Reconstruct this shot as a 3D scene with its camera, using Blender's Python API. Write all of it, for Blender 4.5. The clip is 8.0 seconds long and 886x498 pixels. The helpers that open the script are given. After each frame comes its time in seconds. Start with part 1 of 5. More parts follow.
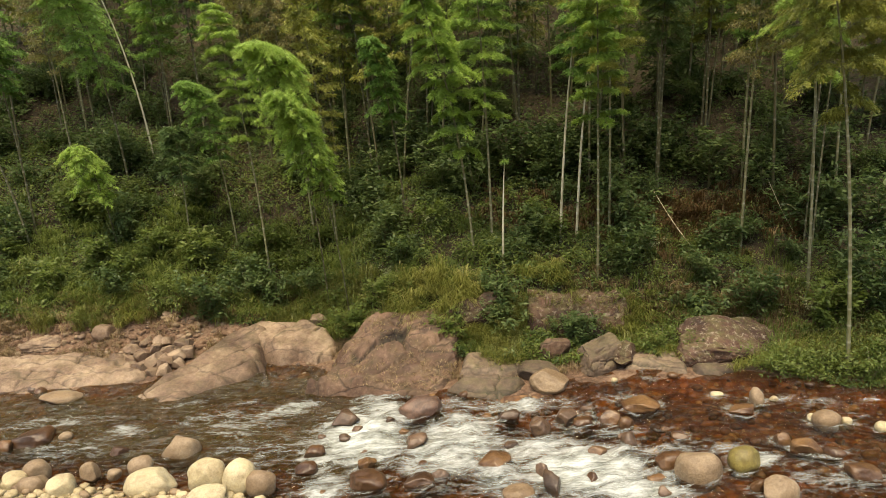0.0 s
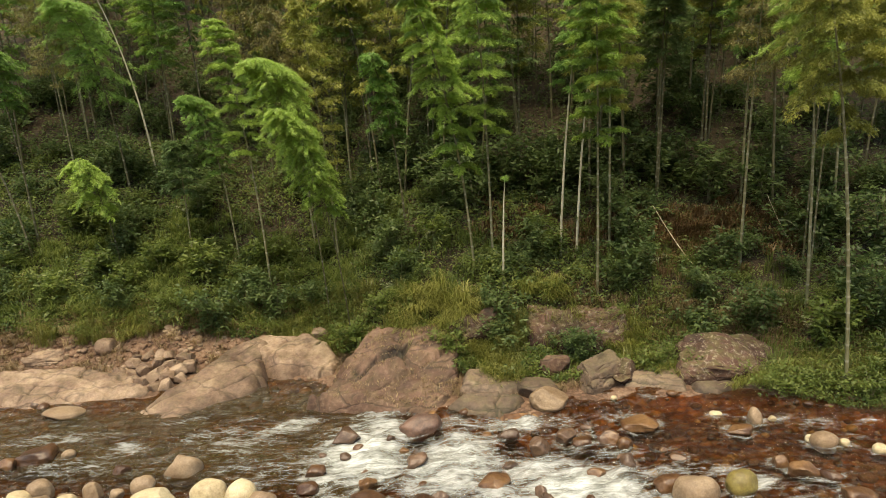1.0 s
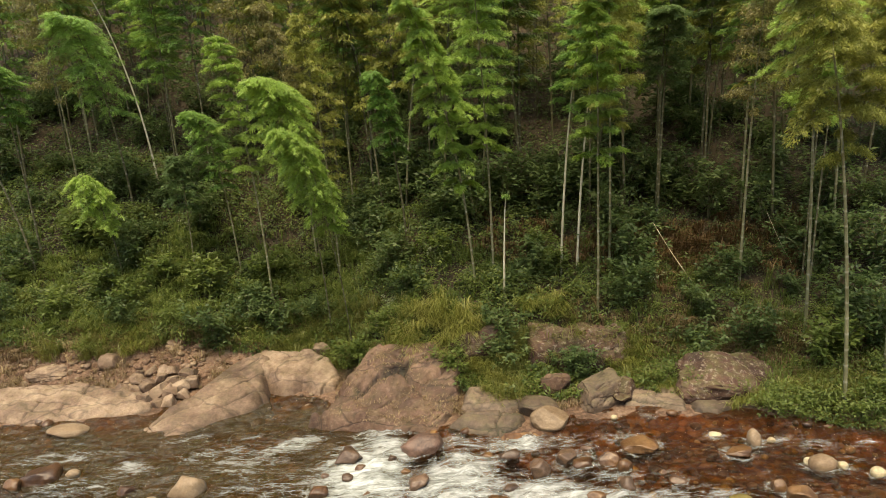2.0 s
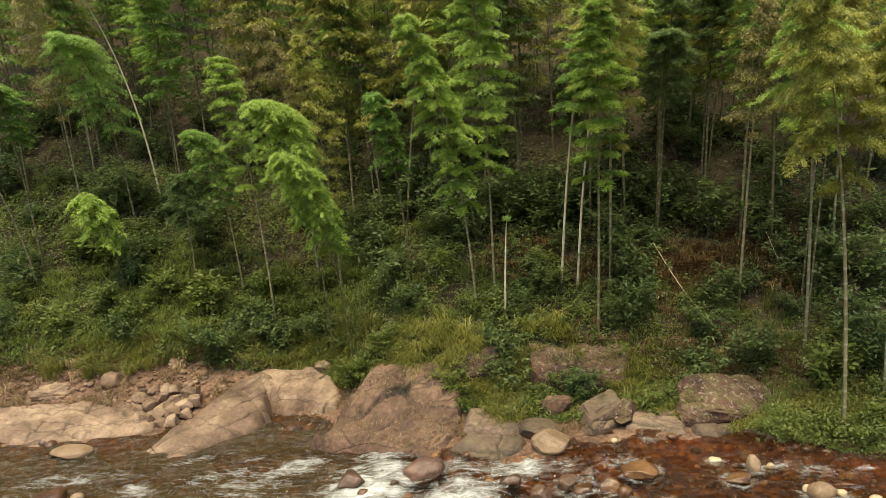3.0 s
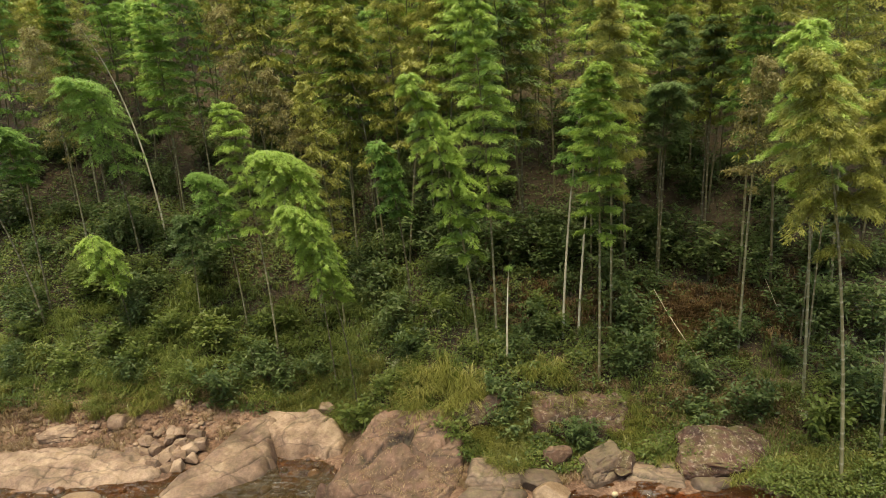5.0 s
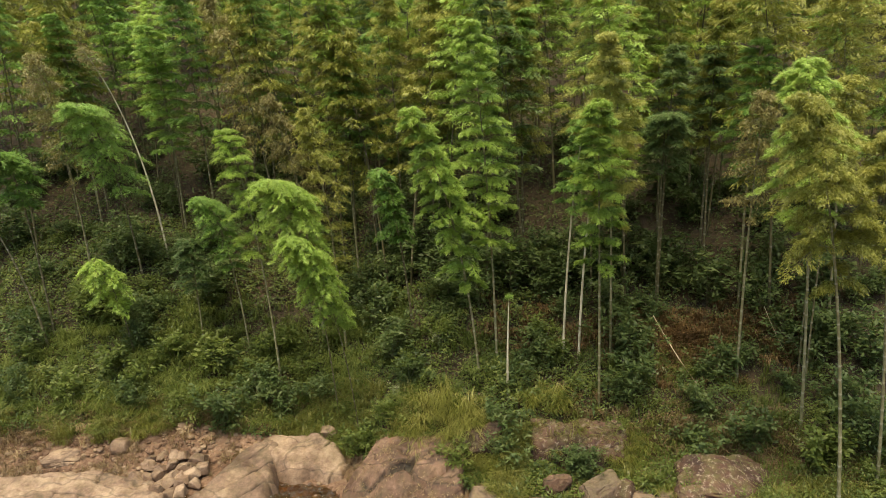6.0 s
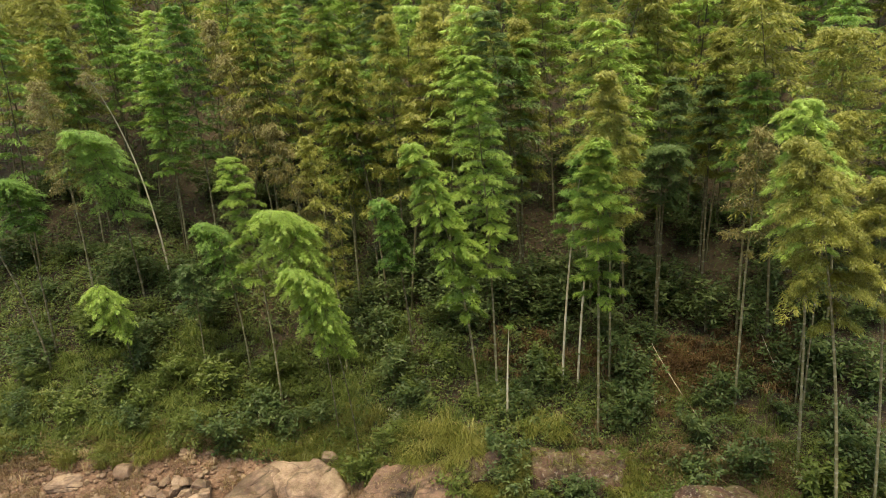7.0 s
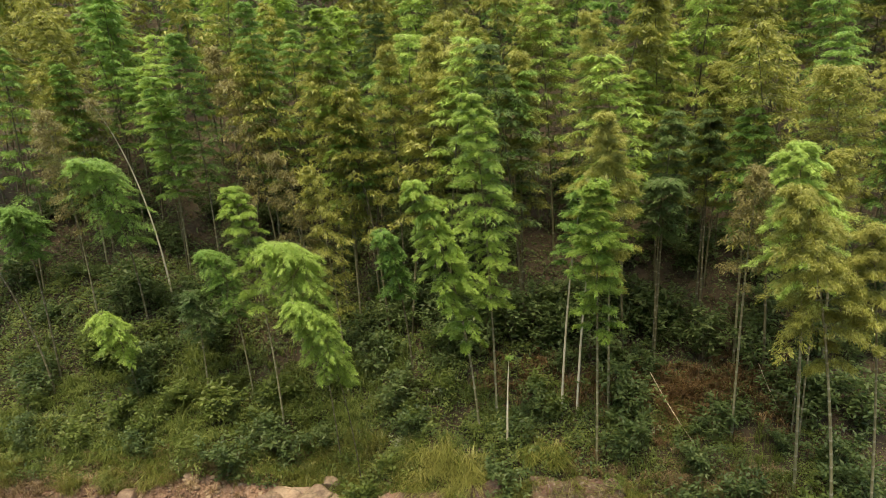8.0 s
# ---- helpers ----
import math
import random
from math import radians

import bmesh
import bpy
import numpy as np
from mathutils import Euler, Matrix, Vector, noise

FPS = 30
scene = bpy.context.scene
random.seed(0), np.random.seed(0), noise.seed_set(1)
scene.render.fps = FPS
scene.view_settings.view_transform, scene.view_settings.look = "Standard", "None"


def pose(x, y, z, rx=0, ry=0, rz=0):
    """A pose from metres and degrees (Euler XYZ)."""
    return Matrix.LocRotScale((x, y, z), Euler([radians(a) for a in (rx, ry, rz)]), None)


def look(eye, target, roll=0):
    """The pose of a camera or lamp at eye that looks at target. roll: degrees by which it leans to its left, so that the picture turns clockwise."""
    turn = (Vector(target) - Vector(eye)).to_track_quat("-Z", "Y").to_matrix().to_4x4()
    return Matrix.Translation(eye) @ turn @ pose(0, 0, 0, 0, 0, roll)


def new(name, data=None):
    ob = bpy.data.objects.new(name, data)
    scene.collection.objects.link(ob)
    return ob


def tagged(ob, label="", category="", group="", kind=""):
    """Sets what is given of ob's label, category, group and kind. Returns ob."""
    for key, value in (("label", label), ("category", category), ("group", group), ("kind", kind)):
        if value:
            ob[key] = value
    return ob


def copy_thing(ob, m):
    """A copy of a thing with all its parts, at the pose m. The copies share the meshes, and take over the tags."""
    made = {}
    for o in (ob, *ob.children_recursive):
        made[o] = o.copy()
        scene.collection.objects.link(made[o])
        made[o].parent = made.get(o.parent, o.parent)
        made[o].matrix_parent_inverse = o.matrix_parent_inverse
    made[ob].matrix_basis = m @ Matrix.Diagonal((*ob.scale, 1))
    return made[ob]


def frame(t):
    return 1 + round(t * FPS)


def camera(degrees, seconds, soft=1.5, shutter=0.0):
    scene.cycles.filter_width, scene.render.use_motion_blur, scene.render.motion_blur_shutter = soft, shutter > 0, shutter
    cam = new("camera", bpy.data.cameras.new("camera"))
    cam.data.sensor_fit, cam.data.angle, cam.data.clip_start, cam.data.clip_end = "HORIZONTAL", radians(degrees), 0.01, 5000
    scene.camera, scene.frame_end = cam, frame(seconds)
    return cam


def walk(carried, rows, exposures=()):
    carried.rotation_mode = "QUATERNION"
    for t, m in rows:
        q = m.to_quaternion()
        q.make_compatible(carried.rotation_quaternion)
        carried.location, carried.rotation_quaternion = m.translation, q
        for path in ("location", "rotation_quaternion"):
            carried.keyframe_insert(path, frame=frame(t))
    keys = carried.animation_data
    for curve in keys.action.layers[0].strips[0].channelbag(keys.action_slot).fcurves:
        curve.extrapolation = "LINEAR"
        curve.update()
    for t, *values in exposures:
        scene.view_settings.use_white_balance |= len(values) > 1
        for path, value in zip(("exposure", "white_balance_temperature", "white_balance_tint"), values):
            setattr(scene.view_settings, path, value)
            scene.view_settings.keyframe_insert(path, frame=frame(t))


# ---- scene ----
cam = camera(65.9, 8.0, soft=0.9)
METRES, EYE, TILT, LEAN, TURN = 8.0, 9.3, -11.4, 2.0, 0.0
ROWS = [
    (0.0, 0.0, 0.0, 0.0, -0.0, 0.0, -0.0),
    (0.5, 0.0024, -0.0074, 0.0367, 0.06, 0.01, -0.02),
    (1.0, 0.0047, -0.0164, 0.0787, 0.12, -0.01, -0.02),
    (1.5, 0.0059, -0.0267, 0.1198, 0.19, -0.03, 0.01),
    (3.0, -0.0052, -0.0551, 0.2732, 0.17, -0.07, -0.02),
    (3.5, -0.0066, -0.0622, 0.3267, 0.2, -0.06, -0.03),
    (4.0, -0.0106, -0.0726, 0.3906, 0.19, -0.07, -0.05),
    (4.5, -0.0138, -0.0846, 0.4519, 0.21, -0.08, -0.05),
    (6.0, -0.0229, -0.124, 0.662, 0.2, -0.13, -0.12),
    (6.5, -0.0247, -0.136, 0.7335, 0.2, -0.1, -0.16),
    (7.0, -0.0264, -0.1537, 0.8163, 0.19, -0.12, -0.16),
    (7.5, -0.0302, -0.1748, 0.8941, 0.17, -0.15, -0.17),
    (8.0, -0.0331, -0.1969, 0.9777, 0.16, -0.14, -0.2),
]
walk(cam, [(t, pose(0, 0, EYE, TILT, LEAN, TURN) @ pose(METRES * x, METRES * y, METRES * z, 90 + pitch, roll, yaw)) for t, x, y, z, yaw, pitch, roll in ROWS],
     exposures=[(0.0, 1.5, 8600, 8), (8.0, 1.58, 8450, 8)])

# ---- light ----
SUN_ELEV, SUN_AZ = 70.0, 200.0
world = bpy.data.worlds.new("sky")
scene.world = world
world.use_nodes = True
wn = world.node_tree
sky = wn.nodes.new("ShaderNodeTexSky")
sky.sky_type, sky.sun_disc = "NISHITA", False
sky.sun_elevation, sky.sun_rotation = radians(SUN_ELEV), radians(SUN_AZ)
wn.links.new(sky.outputs[0], wn.nodes["Background"].inputs[0])
wn.nodes["Background"].inputs[1].default_value = 0.135
sun = new("sun", bpy.data.lights.new("sun", "SUN"))
sun.data.energy, sun.data.angle, sun.data.color = 2.3, radians(40), (1.0, 0.92, 0.78)
az, el = radians(SUN_AZ), radians(SUN_ELEV)
toward = Vector((math.sin(az) * math.cos(el), math.cos(az) * math.cos(el), math.sin(el)))
sun.matrix_world = look((0, 0, 60), Vector((0, 0, 60)) - toward)


# ---- noise and meshes ----
def cells(ix, iy, iz, seed):
    h = (ix * 374761393 + iy * 668265263 + iz * 1442695041 + seed * 974711) & 0xFFFFFFFF
    h = ((h ^ (h >> 13)) * 1274126177) & 0xFFFFFFFF
    h = h ^ (h >> 16)
    return (h & 0xFFFF) / 65535.0


def vnoise(p, seed=0):
    """Smooth noise from 0 to 1 at the points p (n, 3)."""
    i = np.floor(p).astype(np.int64)
    f = p - i
    f = f * f * (3 - 2 * f)
    out = 0
    for dx in (0, 1):
        for dy in (0, 1):
            for dz in (0, 1):
                w = (f[:, 0] if dx else 1 - f[:, 0]) * (f[:, 1] if dy else 1 - f[:, 1]) * (f[:, 2] if dz else 1 - f[:, 2])
                out = out + w * cells(i[:, 0] + dx, i[:, 1] + dy, i[:, 2] + dz, seed)
    return out


def fbm(p, seed=0, octaves=4):
    out, amp, total = 0, 1.0, 0.0
    for k in range(octaves):
        out, total = out + amp * (vnoise(p * 2 ** k + 17.3 * k, seed + k) - 0.5), total + amp
        amp *= 0.5
    return out / total


def flat_fbm(x, y, scale, seed=0, octaves=4):
    x, y = np.broadcast_arrays(np.asarray(x, float), np.asarray(y, float))
    p = np.stack([x.ravel() / scale, y.ravel() / scale, 0 * x.ravel() + 0.5], -1)
    return fbm(p, seed, octaves).reshape(x.shape)


def mesh_of(name, v, f, mat=None, tint=None, smooth=False):
    v, f = np.ascontiguousarray(v, np.float32), np.ascontiguousarray(f, np.int32)
    me = bpy.data.meshes.new(name)
    me.vertices.add(len(v))
    me.vertices.foreach_set("co", v.ravel())
    me.loops.add(f.size)
    me.loops.foreach_set("vertex_index", f.ravel())
    me.polygons.add(len(f))
    me.polygons.foreach_set("loop_start", np.arange(len(f), dtype=np.int32) * f.shape[1])
    me.update(calc_edges=True)
    if smooth:
        me.polygons.foreach_set("use_smooth", np.ones(len(f), bool))
    if tint is not None:
        me.attributes.new("tint", "FLOAT", "POINT").data.foreach_set("value", np.ascontiguousarray(tint, np.float32))
    if mat:
        me.materials.append(mat)
    return me


def part(name, me, parent, label=""):
    ob = new(name, me)
    ob.parent = parent
    return tagged(ob, label)


def unit(a):
    return a / np.maximum(np.linalg.norm(a, axis=-1, keepdims=True), 1e-9)


def leaf_quads(p, d, length, width, rng, up=0.8):
    """Leaf blades, one folded diamond each: from p along d. Returns vertices and faces."""
    n = len(p)
    length, width = np.broadcast_to(length, n)[:, None], np.broadcast_to(width, n)[:, None]
    side = unit(np.cross(d, np.array([0, 0, up]) + rng.normal(0, 0.45, (n, 3))))
    mid = p + d * length * 0.42
    tip = p + d * length - np.array([0, 0, 1.0]) * length * rng.uniform(0.0, 0.3, (n, 1))
    v = np.stack([p, mid + side * width * 0.5, tip, mid - side * width * 0.5], 1).reshape(-1, 3)
    return v, np.arange(4 * n).reshape(n, 4)


def blade_tris(p, d, length, width, rng, ruffle=0.5):
    """Narrow bamboo leaves, one drooping blade each."""
    n = len(p)
    side = unit(np.cross(d, np.array([0, 0, 0.8]) + rng.normal(0, ruffle, (n, 3))))
    tip = p + d * length[:, None] - np.array([0, 0, 1.0]) * (length * rng.uniform(0.0, 0.3, n))[:, None]
    w = (width * 0.5)[:, None]
    v = np.stack([p + side * w, p - side * w, tip], 1).reshape(-1, 3)
    return v, np.arange(3 * n).reshape(n, 3)


def tube(points, radii, sides=7):
    points, radii = np.asarray(points, float), np.asarray(radii, float)
    t = unit(np.gradient(points, axis=0))
    ref = np.where(np.abs(t[:, 2:3]) > 0.9, np.array([[1.0, 0, 0]]), np.array([[0, 0, 1.0]]))
    ref = np.broadcast_to(ref[len(ref) // 4], t.shape)
    a = unit(np.cross(t, ref))
    b = np.cross(t, a)
    ang = np.arange(sides) * 2 * np.pi / sides
    ring = a[:, None] * np.cos(ang)[None, :, None] + b[:, None] * np.sin(ang)[None, :, None]
    v = (points[:, None] + ring * radii[:, None, None]).reshape(-1, 3)
    n = len(points)
    i, j = np.meshgrid(np.arange(n - 1), np.arange(sides), indexing="ij")
    k = (j + 1) % sides
    f = np.stack([i * sides + j, i * sides + k, (i + 1) * sides + k, (i + 1) * sides + j], -1).reshape(-1, 4)
    return v, f


def joined(pieces):
    v, f, n = [], [], 0
    for a, b in pieces:
        v.append(a)
        f.append(b + n)
        n += len(a)
    return np.concatenate(v), np.concatenate(f)


# ---- materials ----
def material(name):
    m = bpy.data.materials.new(name)
    m.use_nodes = True
    t = m.node_tree
    return m, t, t.nodes["Principled BSDF"], t.nodes["Material Output"]


def link(t, a, b):
    t.links.new(a, b)


def node(t, kind, **values):
    n = t.nodes.new(kind)
    for key, value in values.items():
        n.inputs[key].default_value = value
    return n


def ramp(t, source, stops):
    r = t.nodes.new("ShaderNodeValToRGB")
    while len(r.color_ramp.elements) < len(stops):
        r.color_ramp.elements.new(0.5)
    for e, (pos, col) in zip(r.color_ramp.elements, stops):
        e.position, e.color = pos, (*col, 1)
    link(t, source, r.inputs[0])
    return r.outputs[0]


def noise_tex(t, scale, detail=4, rough=0.6, vector=None):
    n = node(t, "ShaderNodeTexNoise", Scale=scale, Detail=detail, Roughness=rough)
    if vector is None:
        vector = t.nodes.new("ShaderNodeNewGeometry").outputs["Position"]
    link(t, vector, n.inputs["Vector"])
    return n.outputs["Fac"]


def mixed(t, fac, a, b, blend="MIX"):
    m = t.nodes.new("ShaderNodeMix")
    m.data_type, m.blend_type = "RGBA", blend
    for value, socket in ((fac, m.inputs[0]), (a, m.inputs[6]), (b, m.inputs[7])):
        if isinstance(value, (int, float)):
            socket.default_value = value
        elif isinstance(value, tuple):
            socket.default_value = (*value, 1)
        else:
            link(t, value, socket)
    return m.outputs[2]


def maths(t, op, a, b=0.0, clamp=False):
    m = t.nodes.new("ShaderNodeMath")
    m.operation, m.use_clamp = op, clamp
    for value, socket in ((a, m.inputs[0]), (b, m.inputs[1])):
        if isinstance(value, (int, float)):
            socket.default_value = value
        else:
            link(t, value, socket)
    return m.outputs[0]


def bump(t, height, strength, distance):
    b = node(t, "ShaderNodeBump", Strength=strength, Distance=distance)
    link(t, height, b.inputs["Height"])
    return b.outputs[0]


def leaf_mat(name, dark, mid, light, glow=0.35, rough=0.42):
    """Leaves: colour by the blade's own tint and the plant's own random, with light passing through."""
    m, t, bsdf, out = material(name)
    tint = t.nodes.new("ShaderNodeAttribute")
    tint.attribute_name = "tint"
    info = t.nodes.new("ShaderNodeObjectInfo")
    f = maths(t, "ADD", tint.outputs["Fac"], maths(t, "MULTIPLY", maths(t, "SUBTRACT", info.outputs["Random"], 0.5), 0.35))
    col = ramp(t, f, [(0.1, dark), (0.5, mid), (0.95, light)])
    link(t, col, bsdf.inputs["Base Color"])
    bsdf.inputs["Roughness"].default_value = rough
    bsdf.inputs["Specular IOR Level"].default_value = 0.5
    tr = t.nodes.new("ShaderNodeBsdfTranslucent")
    link(t, col, tr.inputs[0])
    mix = node(t, "ShaderNodeMixShader", Fac=glow)
    link(t, bsdf.outputs[0], mix.inputs[1])
    link(t, tr.outputs[0], mix.inputs[2])
    link(t, mix.outputs[0], out.inputs[0])
    return m


def rock_mat(name, dark, mid, light, rough=0.8, grain=9.0, moss=0.0, crack=0.4, fleck=0.0):
    m, t, bsdf, out = material(name)
    pos = t.nodes.new("ShaderNodeNewGeometry").outputs["Position"]
    info = t.nodes.new("ShaderNodeObjectInfo")
    big = noise_tex(t, 0.7, 5, 0.6, pos)
    fine = noise_tex(t, grain, 6, 0.7, pos)
    f = maths(t, "ADD", maths(t, "MULTIPLY", big, 0.65), maths(t, "MULTIPLY", fine, 0.35))
    f = maths(t, "ADD", f, maths(t, "MULTIPLY", maths(t, "SUBTRACT", info.outputs["Random"], 0.5), 0.16))
    col = ramp(t, f, [(0.34, dark), (0.5, mid), (0.64, light)])
    # fine cracks, stretched along the bedding
    warp = node(t, "ShaderNodeMapping", Rotation=(0.3, 0.5, 0.5), Scale=(0.55, 1.6, 2.6))
    bent = t.nodes.new("ShaderNodeVectorMath")
    bent.operation = "ADD"
    wob = node(t, "ShaderNodeTexNoise", Scale=0.8, Detail=3.0)
    link(t, pos, wob.inputs["Vector"])
    link(t, pos, bent.inputs[0])
    link(t, wob.outputs["Color"], bent.inputs[1])
    link(t, bent.outputs[0], warp.inputs[0])
    vor = node(t, "ShaderNodeTexVoronoi", Scale=0.42)
    vor.feature = "DISTANCE_TO_EDGE"
    link(t, warp.outputs[0], vor.inputs["Vector"])
    line = maths(t, "MULTIPLY", vor.outputs["Distance"], 30.0, True)
    gap = maths(t, "MULTIPLY", maths(t, "SUBTRACT", 1.0, line), crack)
    col = mixed(t, gap, col, tuple(c * 0.35 for c in dark))
    cleft = t.nodes.new("ShaderNodeAttribute")
    cleft.attribute_name = "cleft"
    col = mixed(t, cleft.outputs["Fac"], col, tuple(c * 0.2 for c in dark))
    speck = ramp(t, noise_tex(t, 26.0, 3, 0.6, pos), [(0.36, (0.55, 0.52, 0.5)), (0.5, (1, 1, 1)), (0.7, (1.12, 1.1, 1.05))])
    col = mixed(t, 0.4, col, speck, "MULTIPLY")
    stain = ramp(t, noise_tex(t, 1.9, 6, 0.7, pos), [(0.38, (0.5, 0.43, 0.37)), (0.52, (1, 1, 1)), (0.66, (1.15, 1.12, 1.02))])
    col = mixed(t, 0.55, col, stain, "MULTIPLY")
    if fleck:
        spot = maths(t, "MULTIPLY", maths(t, "SUBTRACT", noise_tex(t, 6.0, 7, 0.8, pos), 0.535), 12.0, True)
        col = mixed(t, maths(t, "MULTIPLY", spot, 0.5 * fleck), col, (0.42, 0.36, 0.29))
    if moss:
        up = t.nodes.new("ShaderNodeSeparateXYZ")
        link(t, t.nodes.new("ShaderNodeNewGeometry").outputs["Normal"], up.inputs[0])
        cover = maths(t, "MULTIPLY", maths(t, "MULTIPLY", maths(t, "SUBTRACT", noise_tex(t, 2.2, 5, 0.65, pos), 0.42), 6.0, True), up.outputs[2], True)
        col = mixed(t, maths(t, "MULTIPLY", cover, moss), col, (0.10, 0.12, 0.03))
    link(t, col, bsdf.inputs["Base Color"])
    bsdf.inputs["Roughness"].default_value = rough
    h = maths(t, "ADD", maths(t, "MULTIPLY", fine, 0.5), maths(t, "MULTIPLY", line, 0.5 * crack))
    link(t, bump(t, h, 0.7, 0.06), bsdf.inputs["Normal"])
    return m


FRESH = leaf_mat("fresh_bamboo_leaf", (0.16, 0.262, 0.048), (0.3, 0.445, 0.094), (0.45, 0.6, 0.175), 0.5)
GREEN = leaf_mat("green_bamboo_leaf", (0.091, 0.199, 0.047), (0.19, 0.345, 0.08), (0.33, 0.5, 0.14), 0.5)
DEEP = leaf_mat("deep_bamboo_leaf", (0.055, 0.104, 0.034), (0.098, 0.166, 0.054), (0.18, 0.265, 0.095), 0.45)
OLIVE = leaf_mat("olive_bamboo_leaf", (0.16, 0.18, 0.036), (0.27, 0.29, 0.06), (0.425, 0.435, 0.125), 0.48)
DRY = leaf_mat("dry_bamboo_leaf", (0.125, 0.11, 0.033), (0.22, 0.20, 0.065), (0.38, 0.35, 0.15), 0.42)
SHRUB = leaf_mat("shrub_leaf", (0.044, 0.076, 0.024), (0.08, 0.13, 0.04), (0.145, 0.195, 0.07), 0.48, 0.58)
BRIGHT_SHRUB = leaf_mat("bright_shrub_leaf", (0.064, 0.1, 0.02), (0.12, 0.17, 0.036), (0.205, 0.25, 0.074), 0.5, 0.58)
PALE_LEAF = leaf_mat("pale_shrub_leaf", (0.10, 0.13, 0.06), (0.19, 0.23, 0.12), (0.36, 0.39, 0.24), 0.2, 0.4)
GRASS = leaf_mat("grass_blade", (0.088, 0.106, 0.022), (0.165, 0.188, 0.042), (0.305, 0.295, 0.1), 0.35)
STRAW = leaf_mat("dry_straw", (0.095, 0.064, 0.03), (0.19, 0.135, 0.066), (0.32, 0.245, 0.13), 0.2, 0.6)
RUST = leaf_mat("dry_fern", (0.066, 0.038, 0.014), (0.145, 0.088, 0.034), (0.25, 0.165, 0.072), 0.2, 0.6)
LITTER = leaf_mat("dead_leaf", (0.04, 0.026, 0.014), (0.095, 0.061, 0.031), (0.19, 0.135, 0.073), 0.1, 0.7)


def culm_mat(name, low, high):
    m, t, bsdf, out = material(name)
    pos = t.nodes.new("ShaderNodeNewGeometry").outputs["Position"]
    stretch = node(t, "ShaderNodeMapping", Scale=(6.0, 6.0, 1.2))
    link(t, pos, stretch.inputs[0])
    col = ramp(t, noise_tex(t, 1.0, 5, 0.6, stretch.outputs[0]), [(0.35, low), (0.65, high)])
    ring = t.nodes.new("ShaderNodeAttribute")
    ring.attribute_name = "tint"
    col = mixed(t, maths(t, "MULTIPLY", ring.outputs["Fac"], 0.3), col, (0.55, 0.55, 0.47))
    link(t, col, bsdf.inputs["Base Color"])
    bsdf.inputs["Roughness"].default_value = 0.45
    return m


CULM = culm_mat("grey_green_culm", (0.100, 0.102, 0.048), (0.205, 0.200, 0.115))
PALE_CULM = culm_mat("pale_culm", (0.306, 0.289, 0.204), (0.493, 0.468, 0.357))
# shaded copy of the grey-green culm: the grove's dimness is in its colour
SHADE_CULM = culm_mat("shaded_culm", (0.052, 0.050, 0.024), (0.118, 0.112, 0.060))
DEAD_CULM = culm_mat("dead_culm", (0.34, 0.27, 0.17), (0.60, 0.52, 0.38))

SLAB = rock_mat("tan_bedrock", (0.072, 0.042, 0.028), (0.17, 0.112, 0.076), (0.295, 0.216, 0.152), 0.75, 7.0, 0.12, 0.5)
GREY_ROCK = rock_mat("grey_tan_bedrock", (0.043, 0.028, 0.019), (0.104, 0.071, 0.048), (0.185, 0.134, 0.094), 0.75, 7.0, 0.18, 0.5)
CLIFF = rock_mat("brown_bedrock", (0.03, 0.015, 0.009), (0.078, 0.041, 0.026), (0.15, 0.089, 0.06), 0.8, 6.0, 0.12, 0.6, 0.15)
RED_ROCK = rock_mat("mossy_red_rock", (0.024, 0.010, 0.006), (0.058, 0.027, 0.017), (0.105, 0.057, 0.038), 0.85, 8.0, 0.35, 0.4, 0.9)
PALE_STONE = rock_mat("pale_stone", (0.257, 0.199, 0.104), (0.380, 0.318, 0.195), (0.465, 0.408, 0.275), 0.6, 10.0, 0.0, 0.05)
TAN_STONE = rock_mat("tan_stone", (0.134, 0.084, 0.045), (0.212, 0.150, 0.092), (0.279, 0.212, 0.140), 0.6, 14.0, 0.0, 0.08)
BROWN_STONE = rock_mat("wet_brown_stone", (0.034, 0.016, 0.008), (0.085, 0.042, 0.019), (0.165, 0.092, 0.042), 0.36, 8.0, 0.0, 0.1)
DARK_STONE = rock_mat("wet_dark_stone", (0.035, 0.022, 0.014), (0.085, 0.052, 0.033), (0.16, 0.10, 0.065), 0.36, 12.0, 0.0, 0.1)
ROSE_STONE = rock_mat("pinkish_stone", (0.075, 0.042, 0.03), (0.17, 0.1, 0.072), (0.27, 0.18, 0.135), 0.55, 8.0, 0.0, 0.3)
MOSS_STONE = rock_mat("mossy_stone", (0.10, 0.065, 0.02), (0.20, 0.16, 0.045), (0.32, 0.28, 0.10), 0.55, 8.0, 0.35, 0.05)


def soil_mat():
    m, t, bsdf, out = material("forest_soil")
    pos = t.nodes.new("ShaderNodeNewGeometry").outputs["Position"]
    f = maths(t, "ADD", maths(t, "MULTIPLY", noise_tex(t, 0.35, 5, 0.6, pos), 0.5), maths(t, "MULTIPLY", noise_tex(t, 5.0, 6, 0.7, pos), 0.5))
    col = ramp(t, f, [(0.32, (0.018, 0.013, 0.008)), (0.48, (0.038, 0.027, 0.015)), (0.6, (0.066, 0.047, 0.025)), (0.72, (0.108, 0.078, 0.042))])
    link(t, col, bsdf.inputs["Base Color"])
    bsdf.inputs["Roughness"].default_value = 0.95
    link(t, bump(t, noise_tex(t, 11.0, 6, 0.7, pos), 0.8, 0.08), bsdf.inputs["Normal"])
    return m


